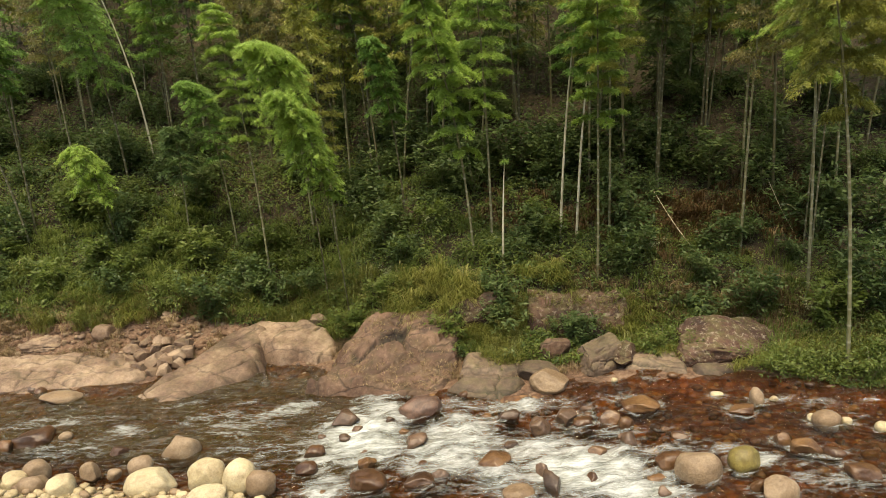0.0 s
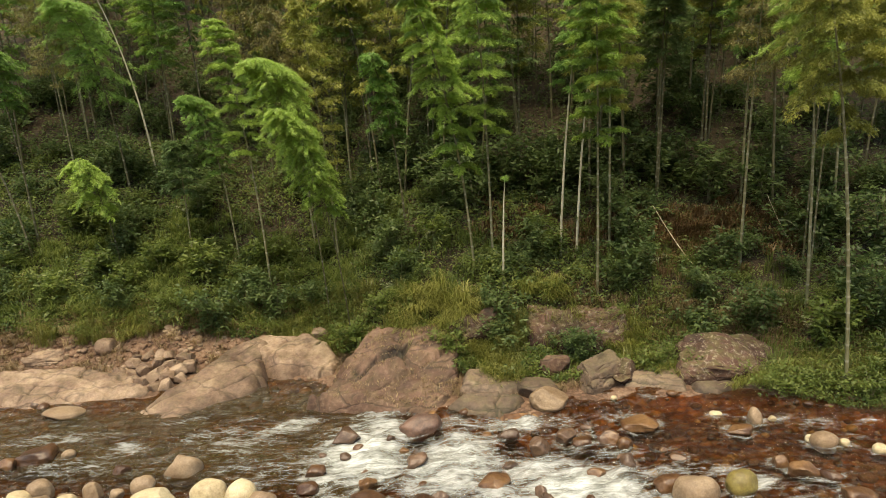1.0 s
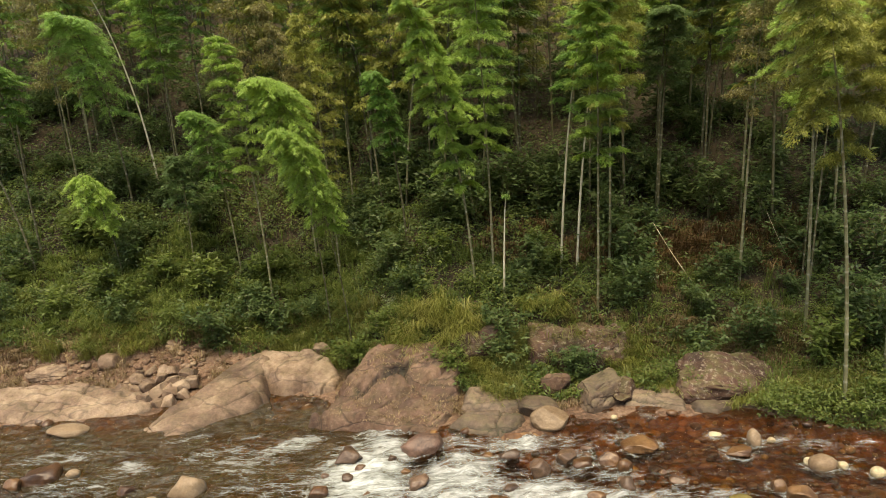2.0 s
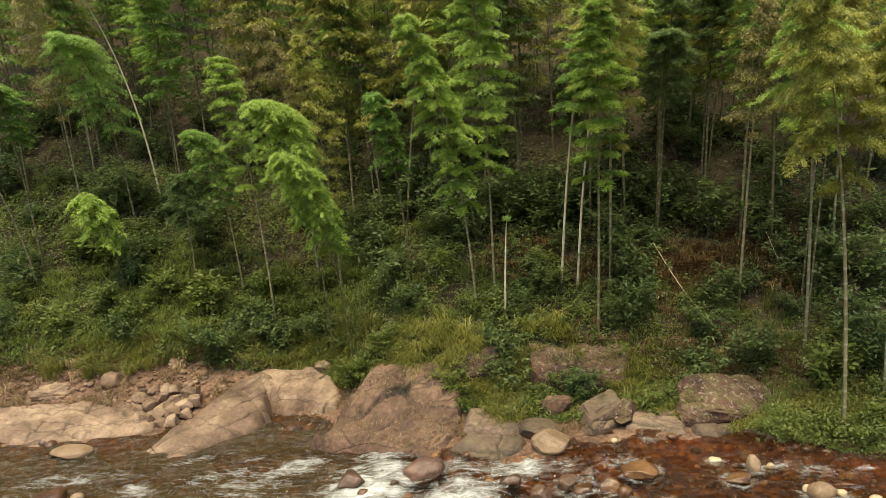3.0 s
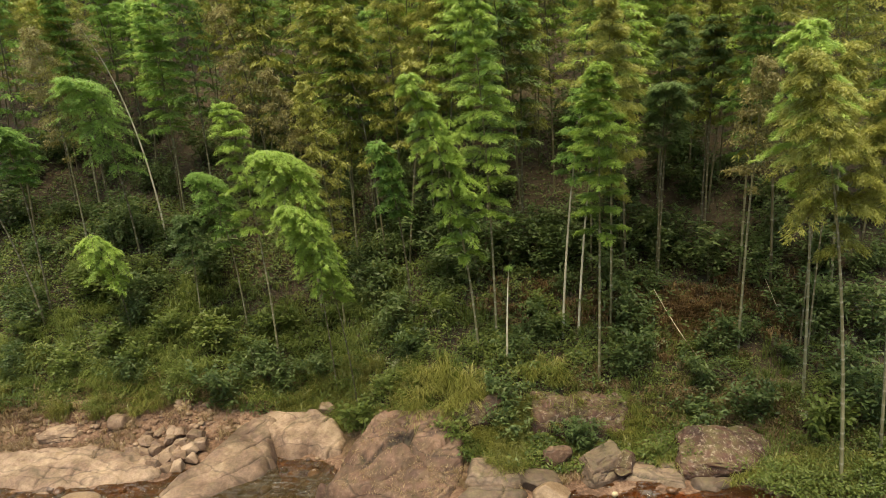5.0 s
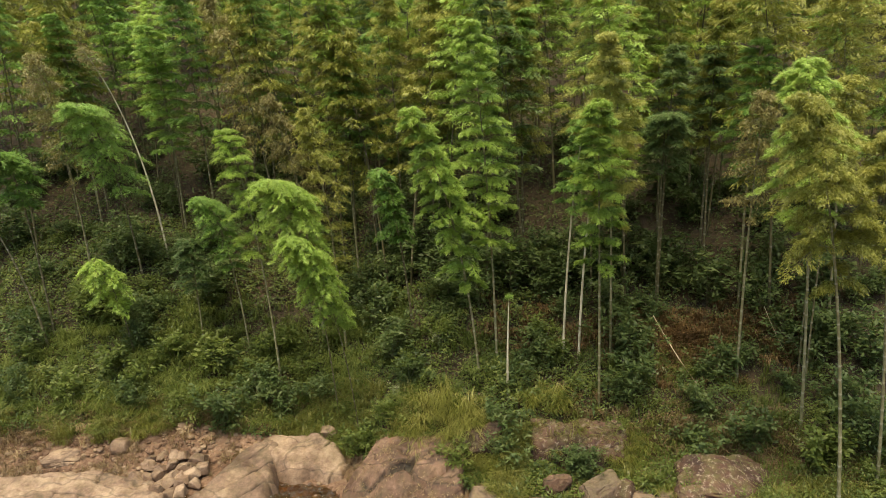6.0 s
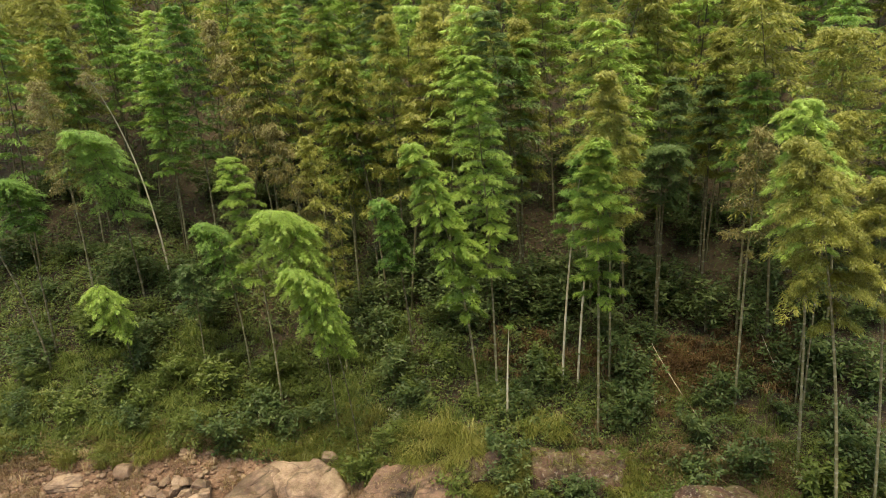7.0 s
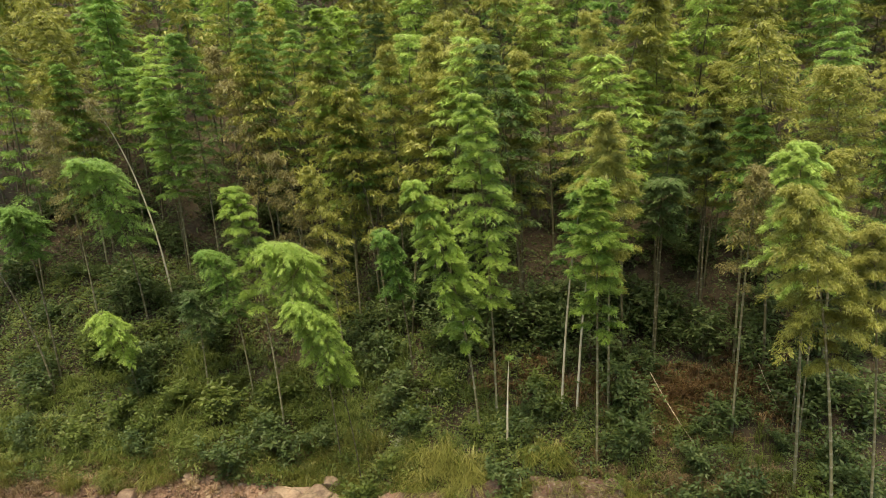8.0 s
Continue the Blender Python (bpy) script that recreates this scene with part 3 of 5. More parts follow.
shelf_rock(tongue, [(-12.0, 23.5), (-11.0, 23.0), (-10.4, 22.2), (-9.9, 22.8), (-9.4, 23.4), (-8.6, 24.1), (-7.6, 24.9), (-7.3, 25.7), (-7.5, 26.8), (-7.4, 28.2), (-8.5, 28.9), (-9.5, 27.9), (-10.3, 26.3), (-11.3, 24.8)],
           lambda x, y: -0.36 + 0.235 * (y - 23.6) - 0.07 * (x + 11.9 - 0.62 * (y - 23.6)), 12, 0.6, 0.9, swell=0.42, scars=0.13, beds=0.8, whole=0.02)
dome = outcrop("bedrock_dome", "broad domed tan bedrock with a dark crack", SLAB, (-6.6, 26.9, -1.2))
shelf_rock(dome, [(-8.7, 28.2), (-8.3, 28.9), (-6.1, 28.9), (-5.0, 28.3), (-4.5, 27.2), (-4.7, 26.3), (-5.5, 26.0), (-6.3, 26.5), (-7.0, 26.2), (-7.7, 26.5), (-8.4, 27.2)],
           lambda x, y: 0.05 + 0.27 * (y - 26.6) - 0.11 * (x + 7.5) + 0.12 * smooth01(y, 26.0, 27.4), 13, 0.5, 1.2, swell=0.4, scars=0.08, beds=1.2, whole=0.0)
bluff = outcrop("bedrock_bluff", "brown bedrock bluff with dry grass over its face", CLIFF, (-1.8, 24.4, -1.2))
shelf_rock(bluff, [(-5.5, 23.3), (-4.0, 22.9), (-2.1, 22.2), (-1.0, 21.8), (-0.1, 22.3), (0.3, 23.5), (0.6, 24.8), (0.6, 26.4), (-2.0, 26.6), (-3.6, 26.4), (-4.6, 25.3), (-5.3, 24.3)],
           lambda x, y: np.interp(y + 0.16 * x, [21.9, 23.1, 23.6, 24.7, 25.6], [-0.1, 0.12, 0.4, 1.4, 1.6]) - 1.0 * smooth01(-x, 2.6, 4.9) * smooth01(y, 23.4, 24.6), 14, 0.4, 0.45,
           swell=0.6, scars=0.2, chips=0.1, clefts=0.16, beds=0.9, whole=0.0, push=0.2, dip=0.15)
shelf = outcrop("bedrock_shelf", "rounded grey-tan bedrock block with a grassy top", GREY_ROCK, (1.5, 22.6, -0.8))
shelf_rock(shelf, [(0.0, 22.9), (0.6, 22.4), (1.6, 22.2), (2.6, 22.4), (3.2, 23.0), (3.3, 24.1), (1.6, 24.6), (0.3, 24.2)], lambda x, y: 0.5 + 0.1 * (y - 22.6), 76, 0.6, 0.1, swell=0.3, scars=0.08, beds=1.1, whole=0.0)
shelf_rock(shelf, [(-0.4, 22.0), (0.4, 21.4), (1.6, 21.1), (2.5, 21.5), (2.8, 22.1), (1.8, 22.8), (0.3, 22.8)], lambda x, y: 0.12 + 0.12 * (y - 21.6) + 0.05 * x, 77, 0.55, -0.15, swell=0.3, scars=0.1, beds=0.9, whole=0.02)
block(shelf, (3.0, 22.7, 0.05), (0.8, 0.7, 0.5), (0, 6, 10), 40, 4, 0.35, 0.4, 0.2)
rock("bank_boulder", "split tan boulder with one flat face", TAN_STONE, (3.3, 21.75, 0.18), (0.72, 0.5, 0.48), (0, 8, 10), 18, level=5, lump=0.3, facet=0.4)
rock("bank_boulder", "grey-tan boulder below the grassy bank", GREY_ROCK, (5.1, 23.0, 0.3), (1.05, 0.9, 0.95), (0, -10, 8), 19, level=6, lump=0.5, facet=0.8, ridge=0.7, square=0.5, cut=0.3)
rock("bank_boulder", "small brown rock wedged in the bank", CLIFF, (3.7, 23.6, 0.5), (0.55, 0.45, 0.6), (0, 5, 0), 20, level=5, lump=0.5, facet=0.9, square=0.5, ridge=0.6, cut=0.3)
rock("bank_boulder", "dark brown rock in the shade of the bank", RED_ROCK, (6.1, 22.9, 0.55), (0.6, 0.5, 0.6), (0, 5, 30), 21, level=5, lump=0.5, facet=0.9, square=0.4, ridge=0.8, cut=0.3)
ledge = outcrop("flat_ledge", "smooth grey-tan ledge at the waterline", GREY_ROCK, (8.0, 22.2, 0.1))
shelf_rock(ledge, [(5.8, 22.4), (7.1, 21.9), (8.0, 21.5), (8.3, 22.2), (8.2, 23.0), (7.6, 23.5), (6.3, 23.4)], lambda x, y: 0.6 + 0.12 * (y - 22.0), 22, 0.4, -0.3, swell=0.2, scars=0.1, push=0.1)
shelf_rock(ledge, [(8.0, 21.5), (8.8, 21.2), (9.6, 21.5), (10.5, 21.3), (10.9, 21.7), (10.2, 22.3), (8.8, 22.7), (8.0, 22.6)], lambda x, y: 0.6 + 0.1 * (y - 21.6), 23, 0.35, -0.1, swell=0.15, scars=0.08, push=0.1)
rock("mossy_boulder", "big reddish boulder flecked with moss and lichen", RED_ROCK, (9.75, 22.95, 0.68), (1.8, 1.2, 1.1), (6, 4, -8), 24, level=6, lump=0.55, facet=0.5, ridge=0.5, square=0.25)
rock("bank_rock", "rounded grey rock on the soil bank", SLAB, (-15.0, 28.3, 0.4), (0.5, 0.42, 0.42), (0, 0, 0), 25, level=4, lump=0.3, facet=0.3)
rock("bank_rock", "brown rock face showing through the grass", CLIFF, (1.55, 25.45, 1.85), (0.5, 0.35, 0.6), (0, 8, 0), 26, level=4, lump=0.4, facet=0.5)
rock("bank_rock", "pale rock showing at the top of the dome", SLAB, (-5.8, 29.0, 0.4), (0.55, 0.4, 0.35), (0, 10, 0), 27, level=4, lump=0.4, facet=0.5)
scarp = outcrop("rock_scarp", "weathered reddish rock face flecked with lichen in the grassy bank", RED_ROCK, (4.8, 25.0, 0.8))
shelf_rock(scarp, [(2.8, 24.7), (4.5, 24.4), (6.6, 24.3), (7.0, 25.1), (6.4, 25.8), (4.6, 26.0), (2.8, 25.9)], lambda x, y: np.interp(y, [24.3, 24.7, 25.3, 26.0], [1.0, 1.55, 2.25, 2.4]), 51, 0.3, 0.2, swell=0.6, scars=0.25, chips=0.12, beds=0.5)
rock("bank_rock", "dark brown rock face under hanging grass", RED_ROCK, (0.6, 25.4, 1.35), (1.0, 0.6, 0.8), (10, 0, 0), 53, level=5, lump=0.4, facet=0.7, ridge=1.2, square=0.4)
rock("bank_rock", "low pale rock behind the slab", SLAB, (-17.6, 28.0, 0.05), (0.9, 0.5, 0.4), (8, 0, 10), 28, level=5, lump=0.5, facet=0.6, ridge=0.8, square=0.2)

BLOCKS = np.random.default_rng(5)
for row in range(5):
    for k in range(6):
        w = BLOCKS.uniform(0.33, 0.5)
        y = 25.7 + row * 0.5 + BLOCKS.uniform(-0.14, 0.14)
        x = -13.9 + row * 0.08 + (k + 0.5 * (row % 2) + BLOCKS.uniform(-0.25, 0.25)) * 0.5
        rock("rubble_block", "angular pale block in a jointed rubble outcrop", SLAB, (x, y, -0.5 + 0.27 * (y - 25.7) + BLOCKS.uniform(-0.06, 0.06)),
             (w, w * 0.85, w * BLOCKS.uniform(0.6, 0.85)), (BLOCKS.uniform(-15, 15), BLOCKS.uniform(-18, 18), BLOCKS.uniform(0, 180)),
             60 + row * 10 + k, "rock", "rubble outcrop", level=4, lump=0.2, facet=0.9, square=0.5, cut=0.6)


# stones in the stream
PARTED = []


def boulder(x, y, z, rx, ry, rz, mat, seed, label):
    PARTED.append((x, y, rx, ry))
    turn = random.Random(seed)
    rough = mat in (BROWN_STONE, DARK_STONE, ROSE_STONE)
    rock("boulder", label, mat, (x, y, z), (rx, ry, rz), (turn.uniform(-8, 8), turn.uniform(-8, 8), turn.uniform(-15, 15)), seed,
         "boulder", "stream boulders", level=4 if rx > 0.25 else 3, lump=0.5 if rough else 0.3, facet=0.5 if rough else 0.22, square=0.15 if rough else 0.05, cut=0.2 if rough else 0.0)


boulder(-8.31, 19.21, -0.54, 0.57, 0.46, 0.51, TAN_STONE, 100, "smooth tan boulder standing in the stream")
boulder(-13.55, 20.30, -0.56, 0.68, 0.55, 0.33, BROWN_STONE, 101, "wet orange-brown boulder in shallow water")
boulder(-14.08, 19.82, -0.57, 0.30, 0.24, 0.23, BROWN_STONE, 102, "wet orange-brown boulder in shallow water")
boulder(-11.90, 17.80, -0.40, 0.36, 0.33, 0.42, TAN_STONE, 103, "rounded tan boulder on the gravel bar")
boulder(-12.25, 17.40, -0.41, 0.36, 0.29, 0.31, PALE_STONE, 104, "rounded cream-coloured boulder on the gravel bar")
boulder(-11.63, 17.17, -0.41, 0.39, 0.32, 0.31, TAN_STONE, 105, "rounded tan boulder on the gravel bar")
boulder(-10.36, 17.75, -0.41, 0.28, 0.26, 0.32, TAN_STONE, 106, "rounded tan boulder on the gravel bar")
boulder(-10.71, 16.90, -0.40, 0.38, 0.36, 0.45, PALE_STONE, 107, "rounded cream-coloured boulder on the gravel bar")
boulder(-8.33, 17.05, -0.40, 0.69, 0.55, 0.43, PALE_STONE, 108, "rounded cream-coloured boulder on the gravel bar")
boulder(-9.01, 18.03, -0.41, 0.36, 0.29, 0.32, TAN_STONE, 109, "rounded tan boulder on the gravel bar")
boulder(-9.64, 17.66, -0.43, 0.21, 0.17, 0.18, TAN_STONE, 110, "rounded tan boulder on the gravel bar")
boulder(-6.82, 17.22, -0.38, 0.54, 0.45, 0.56, PALE_STONE, 111, "rounded cream-coloured boulder on the gravel bar")
boulder(-5.92, 17.14, -0.38, 0.46, 0.44, 0.55, PALE_STONE, 112, "rounded cream-coloured boulder on the gravel bar")
boulder(-5.26, 16.86, -0.39, 0.42, 0.34, 0.40, TAN_STONE, 113, "rounded tan boulder on the gravel bar")
boulder(-6.51, 16.30, -0.41, 0.54, 0.43, 0.31, PALE_STONE, 114, "rounded cream-coloured boulder on the gravel bar")
boulder(-2.40, 16.50, -0.31, 0.55, 0.44, 0.32, BROWN_STONE, 115, "wet orange-brown boulder in shallow water")
boulder(-2.46, 17.63, -0.33, 0.27, 0.22, 0.23, BROWN_STONE, 116, "wet orange-brown boulder in shallow water")
boulder(-4.23, 17.71, -0.50, 0.32, 0.25, 0.20, BROWN_STONE, 117, "wet orange-brown boulder in shallow water")
boulder(-1.09, 20.95, -0.22, 0.72, 0.55, 0.43, ROSE_STONE, 118, "reddish-brown boulder parting the rapids")
boulder(-2.02, 20.24, -0.29, 0.17, 0.14, 0.18, DARK_STONE, 119, "dark wet boulder washed by the rapids")
boulder(-1.09, 18.57, -0.20, 0.36, 0.29, 0.22, DARK_STONE, 120, "dark wet boulder washed by the rapids")
boulder(-3.52, 20.71, -0.43, 0.53, 0.42, 0.31, DARK_STONE, 121, "dark wet boulder washed by the rapids")
boulder(-3.39, 19.43, -0.44, 0.21, 0.17, 0.12, DARK_STONE, 122, "dark wet boulder washed by the rapids")
boulder(1.05, 16.92, -0.10, 0.52, 0.41, 0.33, BROWN_STONE, 123, "wet orange-brown boulder in shallow water")
boulder(1.70, 19.82, -0.09, 0.38, 0.30, 0.24, DARK_STONE, 124, "dark wet boulder washed by the rapids")
boulder(2.52, 18.79, -0.03, 0.36, 0.29, 0.33, DARK_STONE, 125, "dark wet boulder washed by the rapids")
boulder(3.42, 19.36, 0.04, 0.35, 0.29, 0.37, DARK_STONE, 126, "dark wet boulder washed by the rapids")
boulder(4.64, 18.82, 0.16, 0.33, 0.26, 0.31, BROWN_STONE, 127, "wet orange-brown boulder in shallow water")
boulder(3.89, 18.97, 0.07, 0.33, 0.26, 0.19, BROWN_STONE, 128, "wet orange-brown boulder in shallow water")
boulder(5.01, 18.42, 0.19, 0.24, 0.23, 0.28, BROWN_STONE, 129, "wet orange-brown boulder in shallow water")
boulder(4.82, 17.39, 0.17, 0.22, 0.25, 0.32, DARK_STONE, 130, "dark wet boulder washed by the rapids")
boulder(6.04, 15.57, 0.32, 0.54, 0.43, 0.52, TAN_STONE, 131, "smooth tan boulder standing in the stream")
boulder(7.28, 15.85, 0.40, 0.41, 0.33, 0.37, MOSS_STONE, 132, "yellow-green mossy boulder in the stream")
boulder(5.55, 16.12, 0.25, 0.37, 0.30, 0.30, BROWN_STONE, 133, "wet orange-brown boulder in shallow water")
boulder(8.68, 16.79, 0.43, 0.24, 0.21, 0.26, BROWN_STONE, 134, "wet orange-brown boulder in shallow water")
boulder(10.44, 17.78, 0.44, 0.39, 0.31, 0.30, TAN_STONE, 135, "smooth tan boulder standing in the stream")
boulder(9.17, 19.35, 0.44, 0.20, 0.29, 0.36, TAN_STONE, 136, "smooth tan boulder standing in the stream")
boulder(8.45, 18.73, 0.42, 0.39, 0.31, 0.14, BROWN_STONE, 137, "wet orange-brown boulder in shallow water")
boulder(7.49, 14.39, 0.41, 0.42, 0.34, 0.37, TAN_STONE, 138, "smooth tan boulder standing in the stream")
boulder(7.15, 14.70, 0.37, 0.20, 0.16, 0.18, BROWN_STONE, 139, "wet orange-brown boulder in shallow water")
boulder(2.44, 15.59, -0.02, 0.25, 0.42, 0.53, DARK_STONE, 140, "dark wet boulder washed by the rapids")
boulder(2.27, 16.38, -0.05, 0.18, 0.24, 0.30, DARK_STONE, 141, "dark wet boulder washed by the rapids")
boulder(5.82, 19.66, 0.26, 0.60, 0.48, 0.20, BROWN_STONE, 142, "wet orange-brown boulder in shallow water")
boulder(9.79, 15.12, 0.42, 0.46, 0.37, 0.20, BROWN_STONE, 143, "wet orange-brown boulder in shallow water")
boulder(9.11, 16.37, 0.43, 0.40, 0.32, 0.23, BROWN_STONE, 144, "wet orange-brown boulder in shallow water")
boulder(1.57, 15.49, -0.11, 0.42, 0.33, 0.18, TAN_STONE, 145, "smooth tan boulder standing in the stream")
boulder(-14.43, 23.62, -0.57, 0.74, 0.59, 0.23, TAN_STONE, 146, "smooth tan boulder standing in the stream")
boulder(-0.98, 16.26, -0.19, 0.43, 0.35, 0.21, BROWN_STONE, 147, "wet orange-brown boulder in shallow water")
boulder(11.70, 17.32, 0.42, 0.22, 0.17, 0.18, PALE_STONE, 148, "small pale stone lying in the shallows")
boulder(-0.39, 16.52, -0.15, 0.26, 0.20, 0.21, DARK_STONE, 149, "dark wet boulder washed by the rapids")
boulder(10.18, 18.04, 0.42, 0.16, 0.12, 0.14, PALE_STONE, 150, "small pale stone lying in the shallows")
boulder(10.96, 17.74, 0.42, 0.16, 0.13, 0.14, PALE_STONE, 151, "small pale stone lying in the shallows")
boulder(8.17, 19.84, 0.41, 0.20, 0.16, 0.10, PALE_STONE, 152, "small pale stone lying in the shallows")
boulder(9.71, 19.39, 0.41, 0.13, 0.10, 0.10, PALE_STONE, 153, "small pale stone lying in the shallows")
boulder(-10.23, 19.25, -0.58, 0.28, 0.22, 0.17, BROWN_STONE, 154, "wet orange-brown boulder in shallow water")
boulder(-12.53, 20.44, -0.58, 0.22, 0.18, 0.16, TAN_STONE, 155, "smooth tan boulder standing in the stream")
boulder(5.46, 21.68, 0.22, 0.11, 0.09, 0.11, PALE_STONE, 156, "small pale stone lying in the shallows")
boulder(-4.17, 18.69, -0.50, 0.33, 0.26, 0.19, BROWN_STONE, 157, "wet orange-brown boulder in shallow water")
boulder(1.61, 17.90, -0.11, 0.23, 0.19, 0.14, DARK_STONE, 158, "dark wet boulder washed by the rapids")
boulder(3.90, 17.10, 0.06, 0.26, 0.21, 0.16, BROWN_STONE, 159, "wet orange-brown boulder in shallow water")
boulder(6.24, 17.49, 0.29, 0.24, 0.19, 0.13, BROWN_STONE, 160, "wet orange-brown boulder in shallow water")
boulder(9.69, 16.08, 0.42, 0.27, 0.22, 0.15, BROWN_STONE, 161, "wet orange-brown boulder in shallow water")

RIFFLE = random.Random(9)
for k in range(34):
    px, py, size = RIFFLE.uniform(-4.5, 6.5), RIFFLE.uniform(15.0, 20.5), RIFFLE.uniform(0.1, 0.26)
    if all(math.hypot(px - a, py - b) > size + max(c, d) for a, b, c, d in PARTED):
        boulder(px, py, float(water_z(px)) - 0.3 * size, size, size * 0.8, size * 0.75, RIFFLE.choice((DARK_STONE, BROWN_STONE)), 170 + k, "small dark wet stone washed by the rapids")
water_sheet()


def pebbles(name, label, mats, count, where, size, seed, sink=0.3, sharp=0.0):
    """A litter of small stones as one object."""
    rng = np.random.default_rng(seed)
    x, y = where(rng, count)
    z = ground_z(x, y)
    s = size[0] * (size[1] / size[0]) ** (rng.random(count) ** 2.2)
    kinds = [rock_mesh("shape", None, (1, 0.8, 0.62), seed + k, level=2, lump=0.3, facet=0.4 + 0.5 * sharp, cut=sharp, square=0.4 * sharp) for k in range(6)]
    shapes = []
    for me in kinds:
        a = np.zeros(len(me.vertices) * 3, np.float32)
        me.vertices.foreach_get("co", a)
        shapes.append(a.reshape(-1, 3).astype(float))
        bpy.data.meshes.remove(me)
    f = BALLS[2][1]
    v, faces, slot = [], [], []
    for k in range(count):
        a = rng.uniform(0, 6.283)
        turn = np.array([[math.cos(a), -math.sin(a), 0], [math.sin(a), math.cos(a), 0], [0, 0, 1]])
        v.append(shapes[k % 6] @ turn.T * s[k] + (x[k], y[k], z[k] + s[k] * (0.5 - sink)))
        faces.append(f + k * len(shapes[0]))
        slot.append(np.full(len(f), rng.integers(len(mats))))
    me = mesh_of(name, np.concatenate(v), np.concatenate(faces), None, smooth=not sharp)
    for m in mats:
        me.materials.append(m)
    me.polygons.foreach_set("material_index", np.concatenate(slot).astype(np.int32))
    return tagged(new(name, me), label, "stones", kind="stuff")


def on_bar(rng, n):
    x = rng.uniform(-14.5, -3.5, n)
    return x, near_y(x) + 0.5 - rng.random(n) ** 1.4 * 3.2


def in_stream(rng, n):
    x = rng.uniform(-16, 15, n)
    return x, near_y(x) + (shore_y(x) - near_y(x)) * rng.random(n)


def in_shallows(rng, n):
    x = rng.uniform(4.5, 15, n)
    return x, shore_y(x) - 0.2 - rng.random(n) ** 0.8 * 6.5


pebbles("gravel", "cream and tan cobbles of a dry gravel bar", [PALE_STONE, PALE_STONE, TAN_STONE], 900, on_bar, (0.05, 0.22), 300, 0.2)
pebbles("bed_stones", "brown cobbles on the stream bed", [BROWN_STONE, BROWN_STONE, DARK_STONE, TAN_STONE], 800, in_stream, (0.08, 0.34), 310)
pebbles("shallow_stones", "rusty pebbles breaking the shallow riffle", [BROWN_STONE, BROWN_STONE, TAN_STONE, PALE_STONE], 420, in_shallows, (0.05, 0.2), 320, 0.3)


def on_bank(rng, n):
    x = rng.uniform(-24, -8, n)
    return x, shore_y(x) + 2.2 + rng.random(n) * 2.9


pebbles("bank_rubble", "broken tan stones lying on the earth bank", [SLAB, BANK, BANK, TAN_STONE], 2000, on_bank, (0.05, 0.3), 330, 0.55, 0.9)


# ---- bamboo ----
def bezier(p0, p1, p2, p3, u):
    u = np.asarray(u)[:, None]
    return (1 - u) ** 3 * p0 + 3 * u * (1 - u) ** 2 * p1 + 3 * u * u * (1 - u) * p2 + u ** 3 * p3


